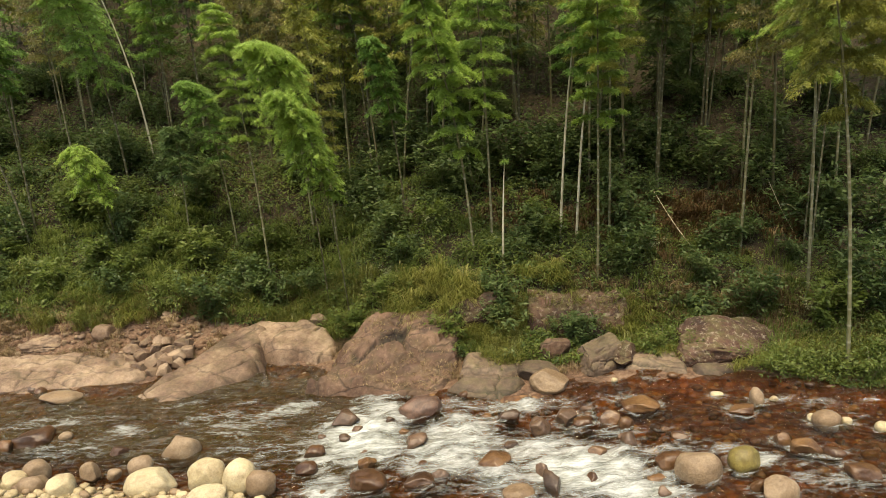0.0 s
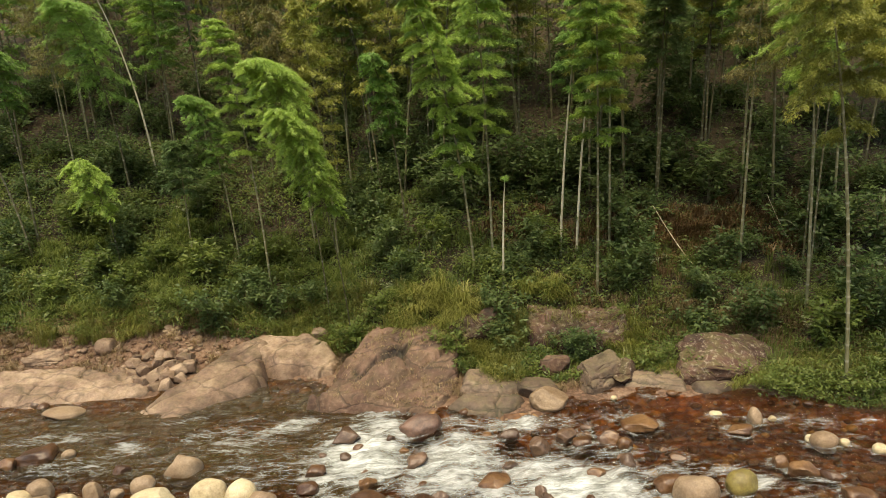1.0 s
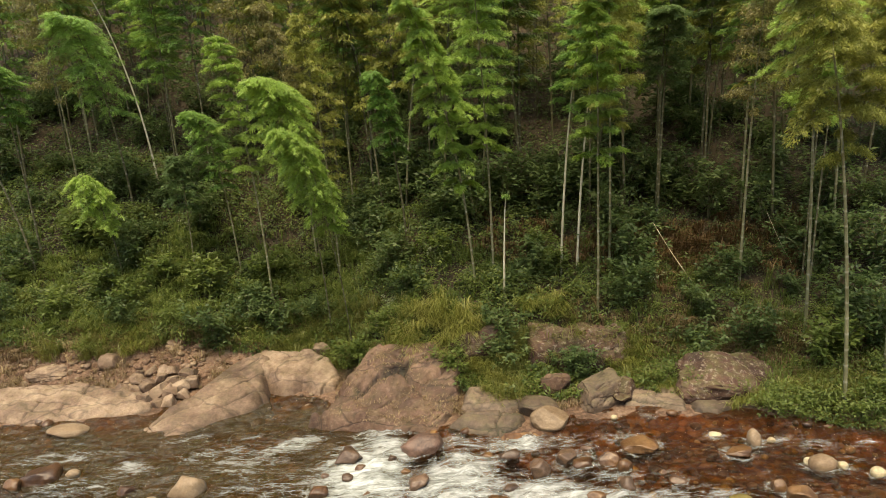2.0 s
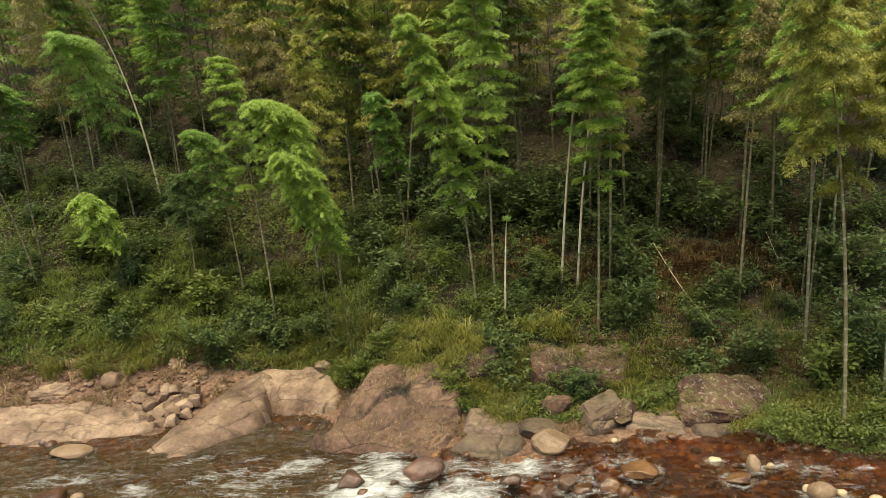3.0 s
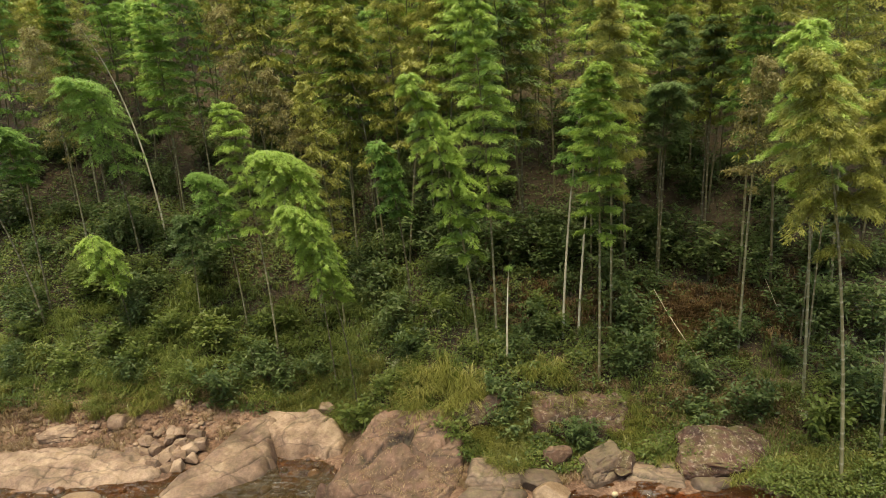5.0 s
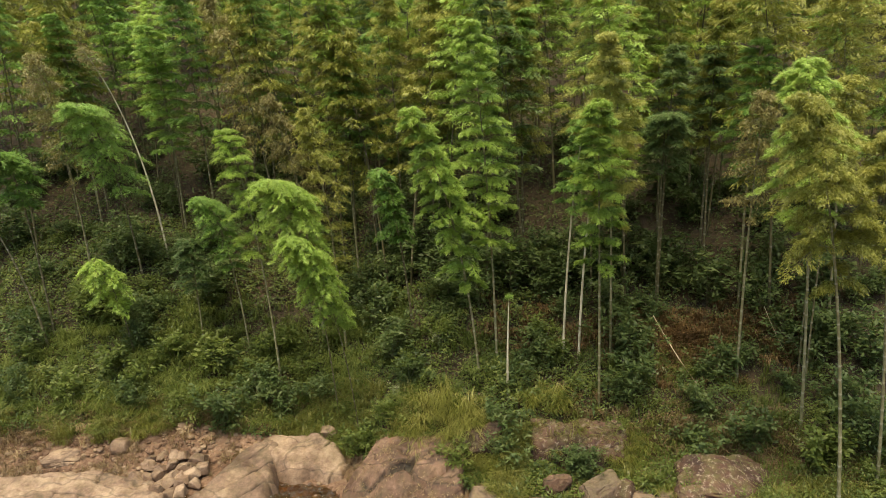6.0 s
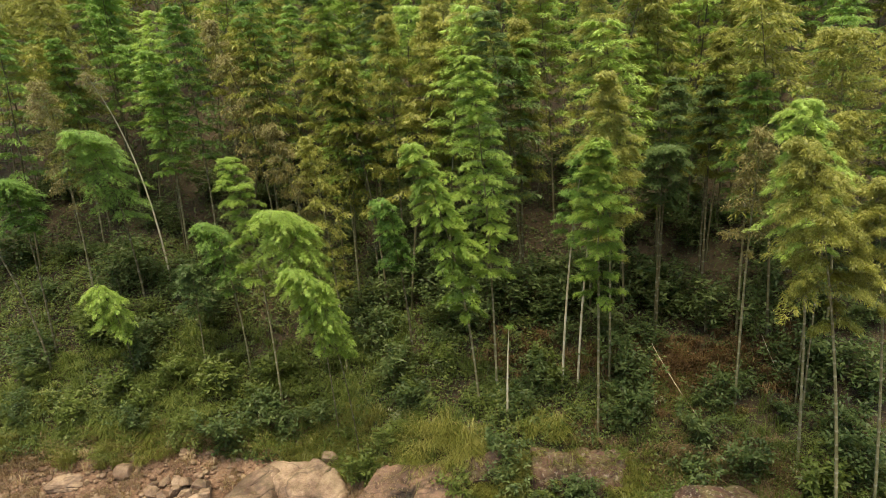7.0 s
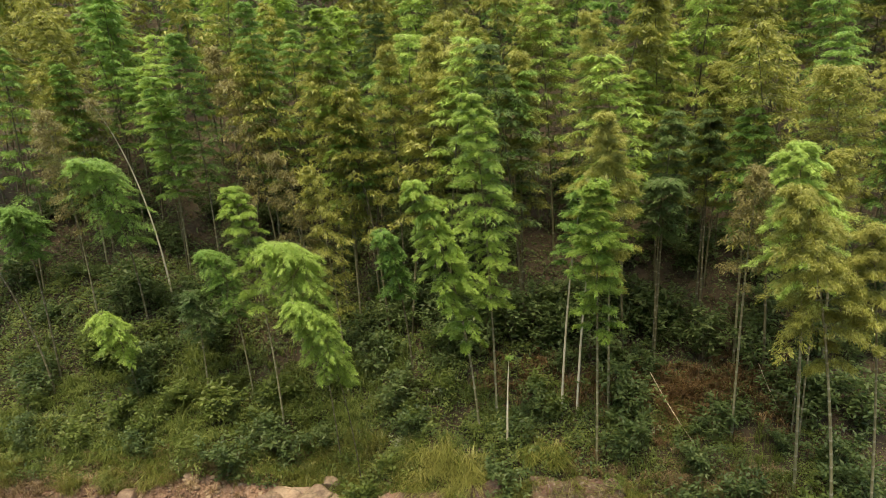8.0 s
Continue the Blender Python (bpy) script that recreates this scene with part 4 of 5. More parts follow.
def bamboo_parts(base, tip, bare, radius, seed, thick, leaves, leaf_size, droop, arch=0.75, dome=0.0, node_gap=0.42, tier_gap=0.5, loose=0.0):
    """Vertices for culm, branches and leaf crown. bare: share of the culm below the crown; radius: reach of the longest branch."""
    rng = np.random.default_rng(seed)
    base, tip = np.array(base, float), np.array(tip, float)
    rise = tip[2] - base[2]
    off = (tip - base) * (1, 1, 0)
    lines = (base, base + (0, 0, rise * 0.4) + off * 0.12, base + (0, 0, rise * (0.55 + 0.45 * arch)) + off * 0.45, tip)
    # the culm, with a swollen ring at each node
    n_nodes = max(8, int(rise / node_gap))
    u_nodes = np.linspace(0, 1, n_nodes) ** 0.95
    du = 0.05 / max(rise, 1)
    us = np.sort(np.concatenate([u_nodes, np.clip(u_nodes + du, 0, 1), np.clip(u_nodes + 2 * du, 0, 1)]))
    us = np.unique(us)
    pts = bezier(*lines, us)
    ring = np.min(np.abs(us[:, None] - np.clip(u_nodes + du, 0, 1)[None]), 1) < du * 0.4
    rad = thick * (1 - 0.86 * us ** 1.25) * np.where(ring, 1.13, 1.0)
    culm = tube(pts, rad, 6)
    culm_tint = np.repeat(ring.astype(float), 6)
    # tiers of branches, rising from the culm and arching over
    tiers = max(9, int((1 - bare) * rise / tier_gap))
    nb = tiers * 4
    t = np.clip((np.repeat(np.arange(tiers), 4) + 0.5 + rng.normal(0, 0.1 + 0.5 * loose, nb)) / tiers, 0, 0.985) ** 0.8
    ub = bare + (1 - bare) * t
    root = bezier(*lines, ub)
    shape = np.interp(t, [0, 0.08, 0.3, 0.6, 0.85, 1.0], [0.5, 0.86, 1.0, 0.8 + 0.15 * dome, 0.5 + 0.35 * dome, 0.2 + 0.35 * dome])
    reach = 0.88 * radius * shape * np.repeat(rng.uniform(0.82, 1.1, tiers), 4) * rng.uniform(0.72, 1.14, nb)
    ang = np.arange(nb) * 2.4 + rng.normal(0, 0.35, nb)
    out = np.stack([np.cos(ang), np.sin(ang), 0 * ang], -1)
    lift = rng.uniform(0.45, 0.75, nb)
    fall = droop * rng.uniform(0.8, 1.2, nb)

    def along(v):
        v = np.asarray(v)[None, :, None]
        return root[:, None] + out[:, None] * (reach[:, None, None] * v) + np.array([0, 0, 1.0]) * reach[:, None, None] * (lift[:, None, None] * v - fall[:, None, None] * v ** 2)

    twig = along(np.array([0, 0.35, 0.7, 1.0]))
    w = 0.009
    side = np.cross(out, (0, 0, 1.0))
    tv = np.stack([twig + side[:, None] * w, twig - side[:, None] * w, twig + np.array([0, 0, w * 1.6])], 2).reshape(-1, 3)
    b, s = np.meshgrid(np.arange(nb), np.arange(3), indexing="ij")
    tf = []
    for a0, a1 in ((0, 2), (1, 2)):
        tf.append(np.stack([b * 12 + s * 3 + a0, b * 12 + s * 3 + a1, b * 12 + (s + 1) * 3 + a1, b * 12 + (s + 1) * 3 + a0], -1).reshape(-1, 4))
    twigs = (tv, np.concatenate(tf))
    # leafy side twigs, left and right in turn along each branch, their leaves hanging forward
    sprays = 11
    per = max(2, int(leaves / (nb * sprays)))
    vs = np.linspace(0.25, 1.0, sprays)
    turn = np.where(np.arange(sprays) % 2, 1.0, -1.0) * np.where(np.arange(sprays) == sprays - 1, 0.0, 0.85)
    m = nb * sprays
    heading = unit(out[:, None] * 0.6 + side[:, None] * turn[None, :, None] + rng.normal(0, 0.16 + 0.3 * loose, (nb, sprays, 3)) * (1, 1, 0.4))
    size = np.maximum(reach[:, None] * np.interp(vs, [0.1, 0.5, 1.0], [0.30, 0.40, 0.24])[None], 0.12) * rng.uniform(0.7, 1.25, (nb, sprays))
    p = np.repeat(along(vs).reshape(m, 3), per, 0)
    h = np.repeat(heading.reshape(m, 3), per, 0)
    size = np.repeat(size.reshape(m), per)
    n = len(p)
    go = rng.random(n) ** 0.75
    p = p + h * (size * go)[:, None] + rng.normal(0, 0.035 + 0.05 * loose, (n, 3))
    p[:, 2] -= size * (0.08 * go + (0.12 + 0.3 * droop) * go ** 2) + rng.random(n) ** 2 * 0.08
    across = np.cross(h, (0, 0, 1.0)) * rng.choice([-0.55, 0.55], n)[:, None]
    dirs = unit(h + across + rng.normal(0, 0.2 + 0.35 * loose, (n, 3)) - np.array([0, 0, 1.0]) * (0.14 + 0.25 * droop * go + 0.5 * loose)[:, None])
    length = leaf_size * (1.2 - 0.4 * loose) * rng.uniform(0.7, 1.25, n)
    crown = blade_tris(p, dirs, length, length * (0.27 + 0.08 * loose), rng, 0.25 + 0.35 * loose)
    clump = np.repeat(rng.normal(0, 0.08, m), per)
    # top light put into the leaf tint: lighter up the crown and outward
    toplit = np.repeat(0.24 * (np.repeat(t, sprays) - 0.5) + 0.16 * (np.tile(vs, nb) - 0.6), per)
    leaf_tint = np.clip(0.5 + clump + toplit + rng.normal(0, 0.13 + 0.2 * loose, n), 0, 1)
    return culm, culm_tint, twigs, crown, np.repeat(leaf_tint, 3)


LABELS = {"fresh_bamboo_leaf": "tall bamboo with a bright yellow-green feathery crown", "green_bamboo_leaf": "tall green bamboo with layered feathery sprays",
          "deep_bamboo_leaf": "dark green bamboo in the shade of the grove", "olive_bamboo_leaf": "tall bamboo with an olive-yellow leafy crown",
          "dry_bamboo_leaf": "bamboo with browning sparse leaves"}


LOOSE = {"olive_bamboo_leaf": 0.45, "dry_bamboo_leaf": 0.9}


def bamboo(x, y, tip, bare, radius, leaf, seed, culm_mat=None, thick=0.058, leaves=16000, leaf_size=0.135, droop=0.6, arch=0.5, dome=0.0, label="", sunk=0.1, node_gap=0.42, tier_gap=0.5):
    base = (x, y, gz(x, y) - sunk)
    if leaf_size < 0.12:
        leaves, leaf_size = leaves * 1.45, leaf_size * 0.84
    if dome >= 0.6:
        tier_gap, droop = 0.3, droop * 0.8
    culm, ring, twigs, crown, tint = bamboo_parts((0, 0, 0), np.array(tip) - base, bare, radius, seed, thick, leaves, leaf_size, droop, arch, dome, node_gap, tier_gap, LOOSE.get(leaf.name, 0.0))
    root = new("bamboo")
    root.location = base
    tagged(root, label or LABELS[leaf.name], "bamboo", "bamboo grove")
    part("culm", mesh_of("culm", *culm, culm_mat or CULM, ring, True), root, "jointed grey-green culm")
    if leaf_size < 0.3:
        tagged(part("branch_spray", mesh_of("branch_spray", *twigs, CULM), root), kind="stuff")
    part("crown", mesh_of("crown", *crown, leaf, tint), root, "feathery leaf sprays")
    return root


# the bamboos that stand out, along the edge of the grove
bamboo(1.9, 28.4, (0.9, 25.6, 17.9), 0.30, 1.55, FRESH, 401, leaves=34000, leaf_size=0.115)
bamboo(5.9, 26.3, (4.9, 22.6, 14.9), 0.42, 1.29, FRESH, 402, leaves=29362, droop=0.6, leaf_size=0.115)
bamboo(1.1, 27.8, (-1.4, 24.6, 14.9), 0.30, 1.25, FRESH, 403, leaves=33277, droop=0.9, dome=0.3, leaf_size=0.115)
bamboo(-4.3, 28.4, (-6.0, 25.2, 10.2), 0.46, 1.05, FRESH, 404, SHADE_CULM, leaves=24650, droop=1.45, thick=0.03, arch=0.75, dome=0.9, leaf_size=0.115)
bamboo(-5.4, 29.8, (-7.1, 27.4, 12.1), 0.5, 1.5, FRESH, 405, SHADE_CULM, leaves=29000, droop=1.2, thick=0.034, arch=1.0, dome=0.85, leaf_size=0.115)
bamboo(-8.4, 31.4, (-9.9, 31.0, 14.2), 0.45, 1.35, FRESH, 406, leaves=18850, dome=0.3, leaf_size=0.115)
bamboo(-16.6, 36.0, (-17.2, 32.2, 15.5), 0.42, 1.85, GREEN, 407, SHADE_CULM, leaves=22000, leaf_size=0.115, droop=1.0, arch=0.9, dome=0.75)
bamboo(-15.9, 32.4, (-16.6, 31.0, 8.4), 0.45, 1.15, FRESH, 408, SHADE_CULM, leaves=14000, droop=1.35, thick=0.03, arch=0.6, dome=0.9, leaf_size=0.115)
bamboo(-10.4, 33.3, (-11.8, 32.0, 11.0), 0.4, 1.12, GREEN, 409, leaves=14500, droop=1.1, thick=0.045, arch=1.0, dome=0.6, leaf_size=0.115)
bamboo(-12.6, 33.0, (-12.6, 32.2, 9.0), 0.4, 0.95, DEEP, 443, leaves=7000, droop=1.1, thick=0.04, arch=1.0, dome=0.8)
bamboo(-6.6, 33.6, (-8.0, 31.6, 15.6), 0.33, 1.20, DRY, 410, leaves=10000)
bamboo(-5.4, 33.0, (-6.4, 31.2, 15.0), 0.33, 1.20, OLIVE, 444, leaves=10000)
bamboo(9.3, 30.2, (8.7, 27.4, 14.2), 0.52, 1.12, DEEP, 411, SHADE_CULM, leaves=10000, droop=1.0, arch=1.0, dome=0.8)
bamboo(13.1, 24.2, (11.4, 22.4, 16.0), 0.48, 1.46, FRESH, 412, leaves=29362, droop=0.8, dome=0.3, leaf_size=0.115)
bamboo(12.8, 20.9, (10.2, 19.8, 14.8), 0.52, 1.45, OLIVE, 413, leaves=33277, droop=0.9, thick=0.065, dome=0.4, leaf_size=0.115)
bamboo(6.8, 28.2, (5.5, 23.8, 17.0), 0.40, 1.38, OLIVE, 414, leaves=29362, leaf_size=0.115)
bamboo(16.2, 28.4, (14.7, 26.4, 18.3), 0.38, 1.72, OLIVE, 415, leaves=14000, arch=0.9, dome=0.6)
bamboo(8.6, 33.6, (8.7, 31.0, 18.8), 0.36, 1.72, FRESH, 416, leaves=20300, leaf_size=0.115)
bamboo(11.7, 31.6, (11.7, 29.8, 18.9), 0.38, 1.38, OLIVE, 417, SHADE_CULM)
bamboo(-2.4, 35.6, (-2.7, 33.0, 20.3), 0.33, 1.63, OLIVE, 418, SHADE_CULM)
bamboo(-20.8, 40.5, (-20.6, 37.6, 20.4), 0.33, 1.63, GREEN, 419)
bamboo(-15.6, 40.0, (-15.3, 36.6, 19.5), 0.33, 1.63, GREEN, 420)
bamboo(-19.0, 35.4, (-18.9, 32.6, 17.8), 0.45, 1.38, DRY, 421, leaves=8000)
bamboo(-20.6, 33.8, (-20.4, 31.3, 13.4), 0.55, 1.2, GREEN, 422, SHADE_CULM, droop=1.0, arch=1.0, dome=0.7)
bamboo(-5.0, 36.4, (-5.9, 34.0, 22.2), 0.30, 1.63, FRESH, 423, leaves=22000)
bamboo(-10.0, 40.0, (-10.2, 37.0, 23.1), 0.30, 1.63, GREEN, 424, SHADE_CULM)
bamboo(6.6, 31.4, (6.0, 29.0, 21.0), 0.30, 1.72, OLIVE, 425, SHADE_CULM, leaves=20300, leaf_size=0.115)
bamboo(10.9, 35.6, (10.9, 33.0, 20.4), 0.35, 1.63, FRESH, 426)
bamboo(1.4, 36.2, (1.3, 34.0, 21.6), 0.30, 1.63, OLIVE, 427, SHADE_CULM)
bamboo(12.8, 29.6, (12.1, 27.2, 17.0), 0.40, 1.46, GREEN, 428, leaves=12000, droop=0.6)
bamboo(14.6, 21.8, (12.3, 19.7, 13.6), 0.6, 1.12, OLIVE, 429, leaves=18850, leaf_size=0.115)
bamboo(-0.8, 35.0, (-0.6, 33.0, 20.7), 0.35, 1.55, OLIVE, 430, SHADE_CULM)
bamboo(-13.4, 39.0, (-13.8, 36.5, 21.6), 0.35, 1.63, GREEN, 431, SHADE_CULM)
bamboo(3.6, 33.0, (3.3, 31.0, 19.7), 0.35, 1.46, OLIVE, 432, SHADE_CULM)
bamboo(11.6, 26.6, (11.2, 24.6, 15.0), 0.52, 1.12, DRY, 433, leaves=7000)
bamboo(4.75, 28.3, (5.4, 26.6, 14.6), 0.55, 1.03, GREEN, 434, PALE_CULM, leaves=9000)
bamboo(5.45, 28.4, (6.2, 27.2, 14.4), 0.55, 0.95, GREEN, 435, PALE_CULM, leaves=9000)
bamboo(2.2, 26.8, (2.3, 26.4, 7.4), 0.97, 0.05, GREEN, 436, PALE_CULM, leaves=120, leaf_size=0.05, label="short broken bamboo pole with few leaves")
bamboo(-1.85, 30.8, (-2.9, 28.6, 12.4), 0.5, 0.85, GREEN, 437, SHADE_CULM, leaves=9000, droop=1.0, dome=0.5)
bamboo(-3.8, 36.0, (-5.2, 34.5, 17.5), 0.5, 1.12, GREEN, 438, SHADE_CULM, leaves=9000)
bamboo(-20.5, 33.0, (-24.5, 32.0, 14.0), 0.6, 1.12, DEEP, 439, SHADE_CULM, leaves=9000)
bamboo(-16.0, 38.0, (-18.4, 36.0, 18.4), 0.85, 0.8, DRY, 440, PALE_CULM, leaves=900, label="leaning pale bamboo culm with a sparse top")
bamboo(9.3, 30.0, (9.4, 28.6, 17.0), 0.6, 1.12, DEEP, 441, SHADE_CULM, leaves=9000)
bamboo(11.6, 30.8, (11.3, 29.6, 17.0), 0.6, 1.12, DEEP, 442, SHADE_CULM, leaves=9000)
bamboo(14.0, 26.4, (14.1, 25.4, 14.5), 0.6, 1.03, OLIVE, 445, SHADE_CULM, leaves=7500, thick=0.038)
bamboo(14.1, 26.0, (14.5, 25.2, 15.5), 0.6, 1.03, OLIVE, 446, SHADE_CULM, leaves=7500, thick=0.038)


def fallen_culm(a, b, thick, seed):
    a, b = np.array(a, float), np.array(b, float)
    u = np.linspace(0, 1, 24)
    p = a + (b - a) * u[:, None]
    p[:, 2] -= np.sin(u * math.pi) * 0.12
    v, f = tube(p, thick * (1 - 0.5 * u) * np.where(np.arange(24) % 4 == 1, 1.15, 1.0), 7)
    tagged(new("fallen_bamboo", mesh_of("fallen_bamboo", v, f, DEAD_CULM, np.zeros(len(v)), True)), "dry fallen bamboo pole propped against the slope", "bamboo pole")


fallen_culm((9.95, 26.5, gz(9.95, 26.5) + 0.2), (8.6, 28.2, gz(8.6, 28.2) + 1.5), 0.022, 1)
fallen_culm((14.0, 27.0, gz(14.0, 27.0)), (13.2, 28.0, gz(13.2, 28.0) + 1.6), 0.015, 2)

# the grove behind: a few kinds of bamboo, set out over the slope
GROVE = np.random.default_rng(77)
LEAF_MIX = (GREEN, OLIVE, DEEP, FRESH, OLIVE, GREEN, DRY, FRESH)
SHARES = [0.17, 0.19, 0.04, 0.17, 0.17, 0.12, 0.03, 0.11]


def kinds(x, y, leaves, leaf_size, seed):
    made = []
    for k, leaf in enumerate(LEAF_MIX):
        px = x + k * 2.4
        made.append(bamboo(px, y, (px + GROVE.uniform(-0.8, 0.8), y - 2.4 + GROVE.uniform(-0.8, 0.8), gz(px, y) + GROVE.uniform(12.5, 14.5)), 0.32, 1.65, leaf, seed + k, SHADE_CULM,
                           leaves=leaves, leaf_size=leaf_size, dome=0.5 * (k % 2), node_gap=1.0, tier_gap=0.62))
    return made


NEAR_KINDS, FAR_KINDS = kinds(-9, 42.5, 6600, 0.19, 500), kinds(-9, 62, 2300, 0.38, 520)


def grove():
    placed = [(ob.location.x, ob.location.y) for ob in NEAR_KINDS + FAR_KINDS]
    for tries in range(9000):
        y = 28.5 + 60 * GROVE.random() ** 1.3
        x = GROVE.uniform(-1, 1) * (12 + 0.55 * y)
        gap = 1.15 + 0.022 * (y - 30)
        if y - shore_y(x) < (10.5 if x < 7 else 8.0) or (-22 < x < -13 and y < 39) or any((x - a) ** 2 + (y - b) ** 2 < gap * gap for a, b in placed):
            continue
        placed.append((x, y))
        s = GROVE.uniform(0.85, 1.12)
        kind = (NEAR_KINDS if y < 46 else FAR_KINDS)[GROVE.choice(8, p=SHARES)]
        copy_thing(kind, Matrix.Translation((x, y, gz(x, y) - 0.1)) @ Matrix.Rotation(GROVE.normal(0, 0.7), 4, "Z") @ Matrix.Scale(s, 4))
        if len(placed) >= 350:
            break


grove()


# ---- undergrowth ----
def shrub_mesh(seed, height, width, count, leaf_size, leaf):
    rng = np.random.default_rng(seed)
    stems, tips = [], []
    for k in range(7):
        a, r = rng.uniform(0, 6.283), width * rng.uniform(0.2, 0.9)
        top = np.array([math.cos(a) * r, math.sin(a) * r, height * rng.uniform(0.55, 1.0)])
        u = np.linspace(0, 1, 5)[:, None]
        line = top * u * np.array([1, 1, 0]) + np.array([0, 0, 1]) * top[2] * (1 - (1 - u) ** 1.6)
        stems.append(tube(line, np.linspace(0.014, 0.004, 5), 3))
        tips.append(line[1:])
    tips = np.concatenate(tips)
    hub = tips[rng.integers(len(tips), size=count // 12)] + rng.normal(0, 0.24, (count // 12, 3)) * (width, width, height * 0.5)
    p = np.repeat(hub, 12, 0) + rng.normal(0, 0.07, (len(hub) * 12, 3))
    p[:, 2] = np.maximum(p[:, 2], 0.03)
    d = unit(rng.normal(0, 1, p.shape) * (1, 1, 0.4) + p * (0.6, 0.6, 0.1) + (0, 0, 0.1))
    v, f = leaf_quads(p, d, leaf_size * rng.uniform(0.6, 1.3, len(p)), leaf_size * 0.42, rng, 1.2)
    tint = np.clip(0.5 + np.repeat(rng.normal(0, 0.12, len(hub)), 12) + rng.normal(0, 0.12, len(p)), 0, 1)
    return joined(stems), (v, f), np.repeat(tint, 4)


STEM = CULM


def shrub(seed, height, width, count, leaf_size, leaf, label):
    stems, blades, tint = shrub_mesh(seed, height, width, count, leaf_size, leaf)
    root = new("shrub")
    tagged(root, label, "shrub", "bank undergrowth")
    tagged(part("stem_clump", mesh_of("stem_clump", *stems, STEM), root), kind="stuff")
    tagged(part("foliage", mesh_of("foliage", *blades, leaf, tint), root), kind="stuff")
    return root


UNDER = np.random.default_rng(88)
SHRUBS = [shrub(600, 1.1, 0.9, 936, 0.17, SHRUB, "dark green broadleaf shrub on the bank"),
          shrub(601, 0.8, 0.8, 792, 0.15, SHRUB, "low dark green bush on the bank"),
          shrub(602, 1.3, 0.8, 864, 0.19, BRIGHT_SHRUB, "leafy mid-green shrub among grass"),
          shrub(603, 0.7, 1.0, 1300, 0.09, BRIGHT_SHRUB, "spreading bright green ground shrub"),
          shrub(604, 1.5, 1.0, 1080, 0.18, SHRUB, "tall dark shrub under the bamboo"),
          shrub(605, 0.6, 0.7, 576, 0.12, BRIGHT_SHRUB, "small green bush on the bank"),
          shrub(606, 1.0, 0.6, 260, 0.12, PALE_LEAF, "sparse shrub with pale grey-green leaves")]
for k, ob in enumerate(SHRUBS):
    ob.location = (-30 - k, 40, gz(-30 - k, 40))


def low_edge(x):
    """How far behind the waterline the green cover begins."""
    return np.interp(x, [-30, -12, -8, -5, -3, 1, 6, 8, 10.2, 11, 25], [4.4, 4.4, 3.2, 2.6, 3.0, 2.0, 1.2, 1.1, 1.0, 0.25, 0.2])


def undergrowth():
    spots = []
    for tries in range(6000):
        x = UNDER.uniform(-27, 20)
        s = 1.0 + 22 * UNDER.random() ** 1.7
        y = float(shore_y(x)) + s
        low = float(low_edge(x)) + 0.3
        if s < low or any((x - a) ** 2 + (y - b) ** 2 < 0.6 for a, b in spots):
            continue
        spots.append((x, y))
        dark = s > (12 if x < -1 else 8) or (UNDER.random() < (0.22 if x < 0 else 0.45) and not (x > 9 and s < 4))
        kind = SHRUBS[UNDER.choice([0, 1, 4] if dark else [2, 3, 5])]
        copy_thing(kind, Matrix.Translation((x, y, gz(x, y) - 0.05)) @ Matrix.Rotation(UNDER.uniform(0, 6.28), 4, "Z") @ Matrix.Scale(UNDER.uniform(0.6, 1.15) * (1.0 if s < 9 else 1.5), 4))
        if len(spots) >= 210:
            break


undergrowth()


def plant(kind, x, y, size):
    """One of the larger bushes that stand out on the bank."""
    copy_thing(SHRUBS[kind], Matrix.Translation((x, y, gz(x, y) - 0.05)) @ Matrix.Rotation(x * 1.7 + y, 4, "Z") @ Matrix.Scale(size * 1.2, 4))


plant(0, -10.71, 29.75, 1.3)
plant(4, -9.34, 30.54, 1.1)
plant(0, -8.04, 30.46, 1.2)
plant(1, -6.49, 30.97, 1.2)
plant(2, -3.96, 27.45, 1.0)
plant(3, -5.08, 28.47, 0.9)
plant(4, -2.87, 30.29, 1.2)
plant(0, -2.03, 28.78, 1.0)
plant(1, 1.85, 24.76, 1.1)
plant(0, 2.14, 25.49, 1.0)
plant(1, 4.47, 24.76, 0.9)
plant(4, 3.89, 28.32, 0.9)
plant(4, 7.68, 27.99, 1.3)
plant(0, 7.03, 26.36, 1.2)
plant(4, 10.92, 26.71, 0.9)
plant(3, 7.57, 23.46, 1.1)
plant(3, 10.89, 21.24, 1.2)
plant(3, 12.02, 21.24, 1.2)
plant(3, 13.28, 20.48, 1.3)
plant(2, 13.42, 23.09, 1.2)
plant(4, 15.01, 23.27, 1.3)
plant(2, -16.55, 31.24, 1.1)
plant(3, -15.88, 28.90, 0.9)
plant(2, -0.75, 29.82, 0.9)
plant(4, -21.20, 32.82, 1.2)
plant(2, -18.05, 30.29, 1.0)
plant(2, -13.86, 32.22, 1.0)
plant(4, -3.85, 32.78, 1.3)
plant(4, -16.17, 33.85, 1.1)
plant(3, 1.16, 27.66, 1.2)
plant(3, -12.67, 30.23, 1.0)
plant(1, 9.16, 24.51, 1.2)
plant(0, 11.22, 24.35, 1.1)
plant(6, -0.62, 29.63, 0.8)
plant(6, 7.97, 26.50, 0.8)
plant(6, 7.67, 28.92, 0.8)
plant(6, -15.96, 34.97, 0.7)
plant(6, -13.51, 35.39, 0.7)
plant(6, -16.28, 31.31, 0.8)
plant(6, -6.23, 29.28, 0.6)
plant(6, 12.96, 23.62, 0.7)
plant(6, -2.52, 28.55, 0.6)
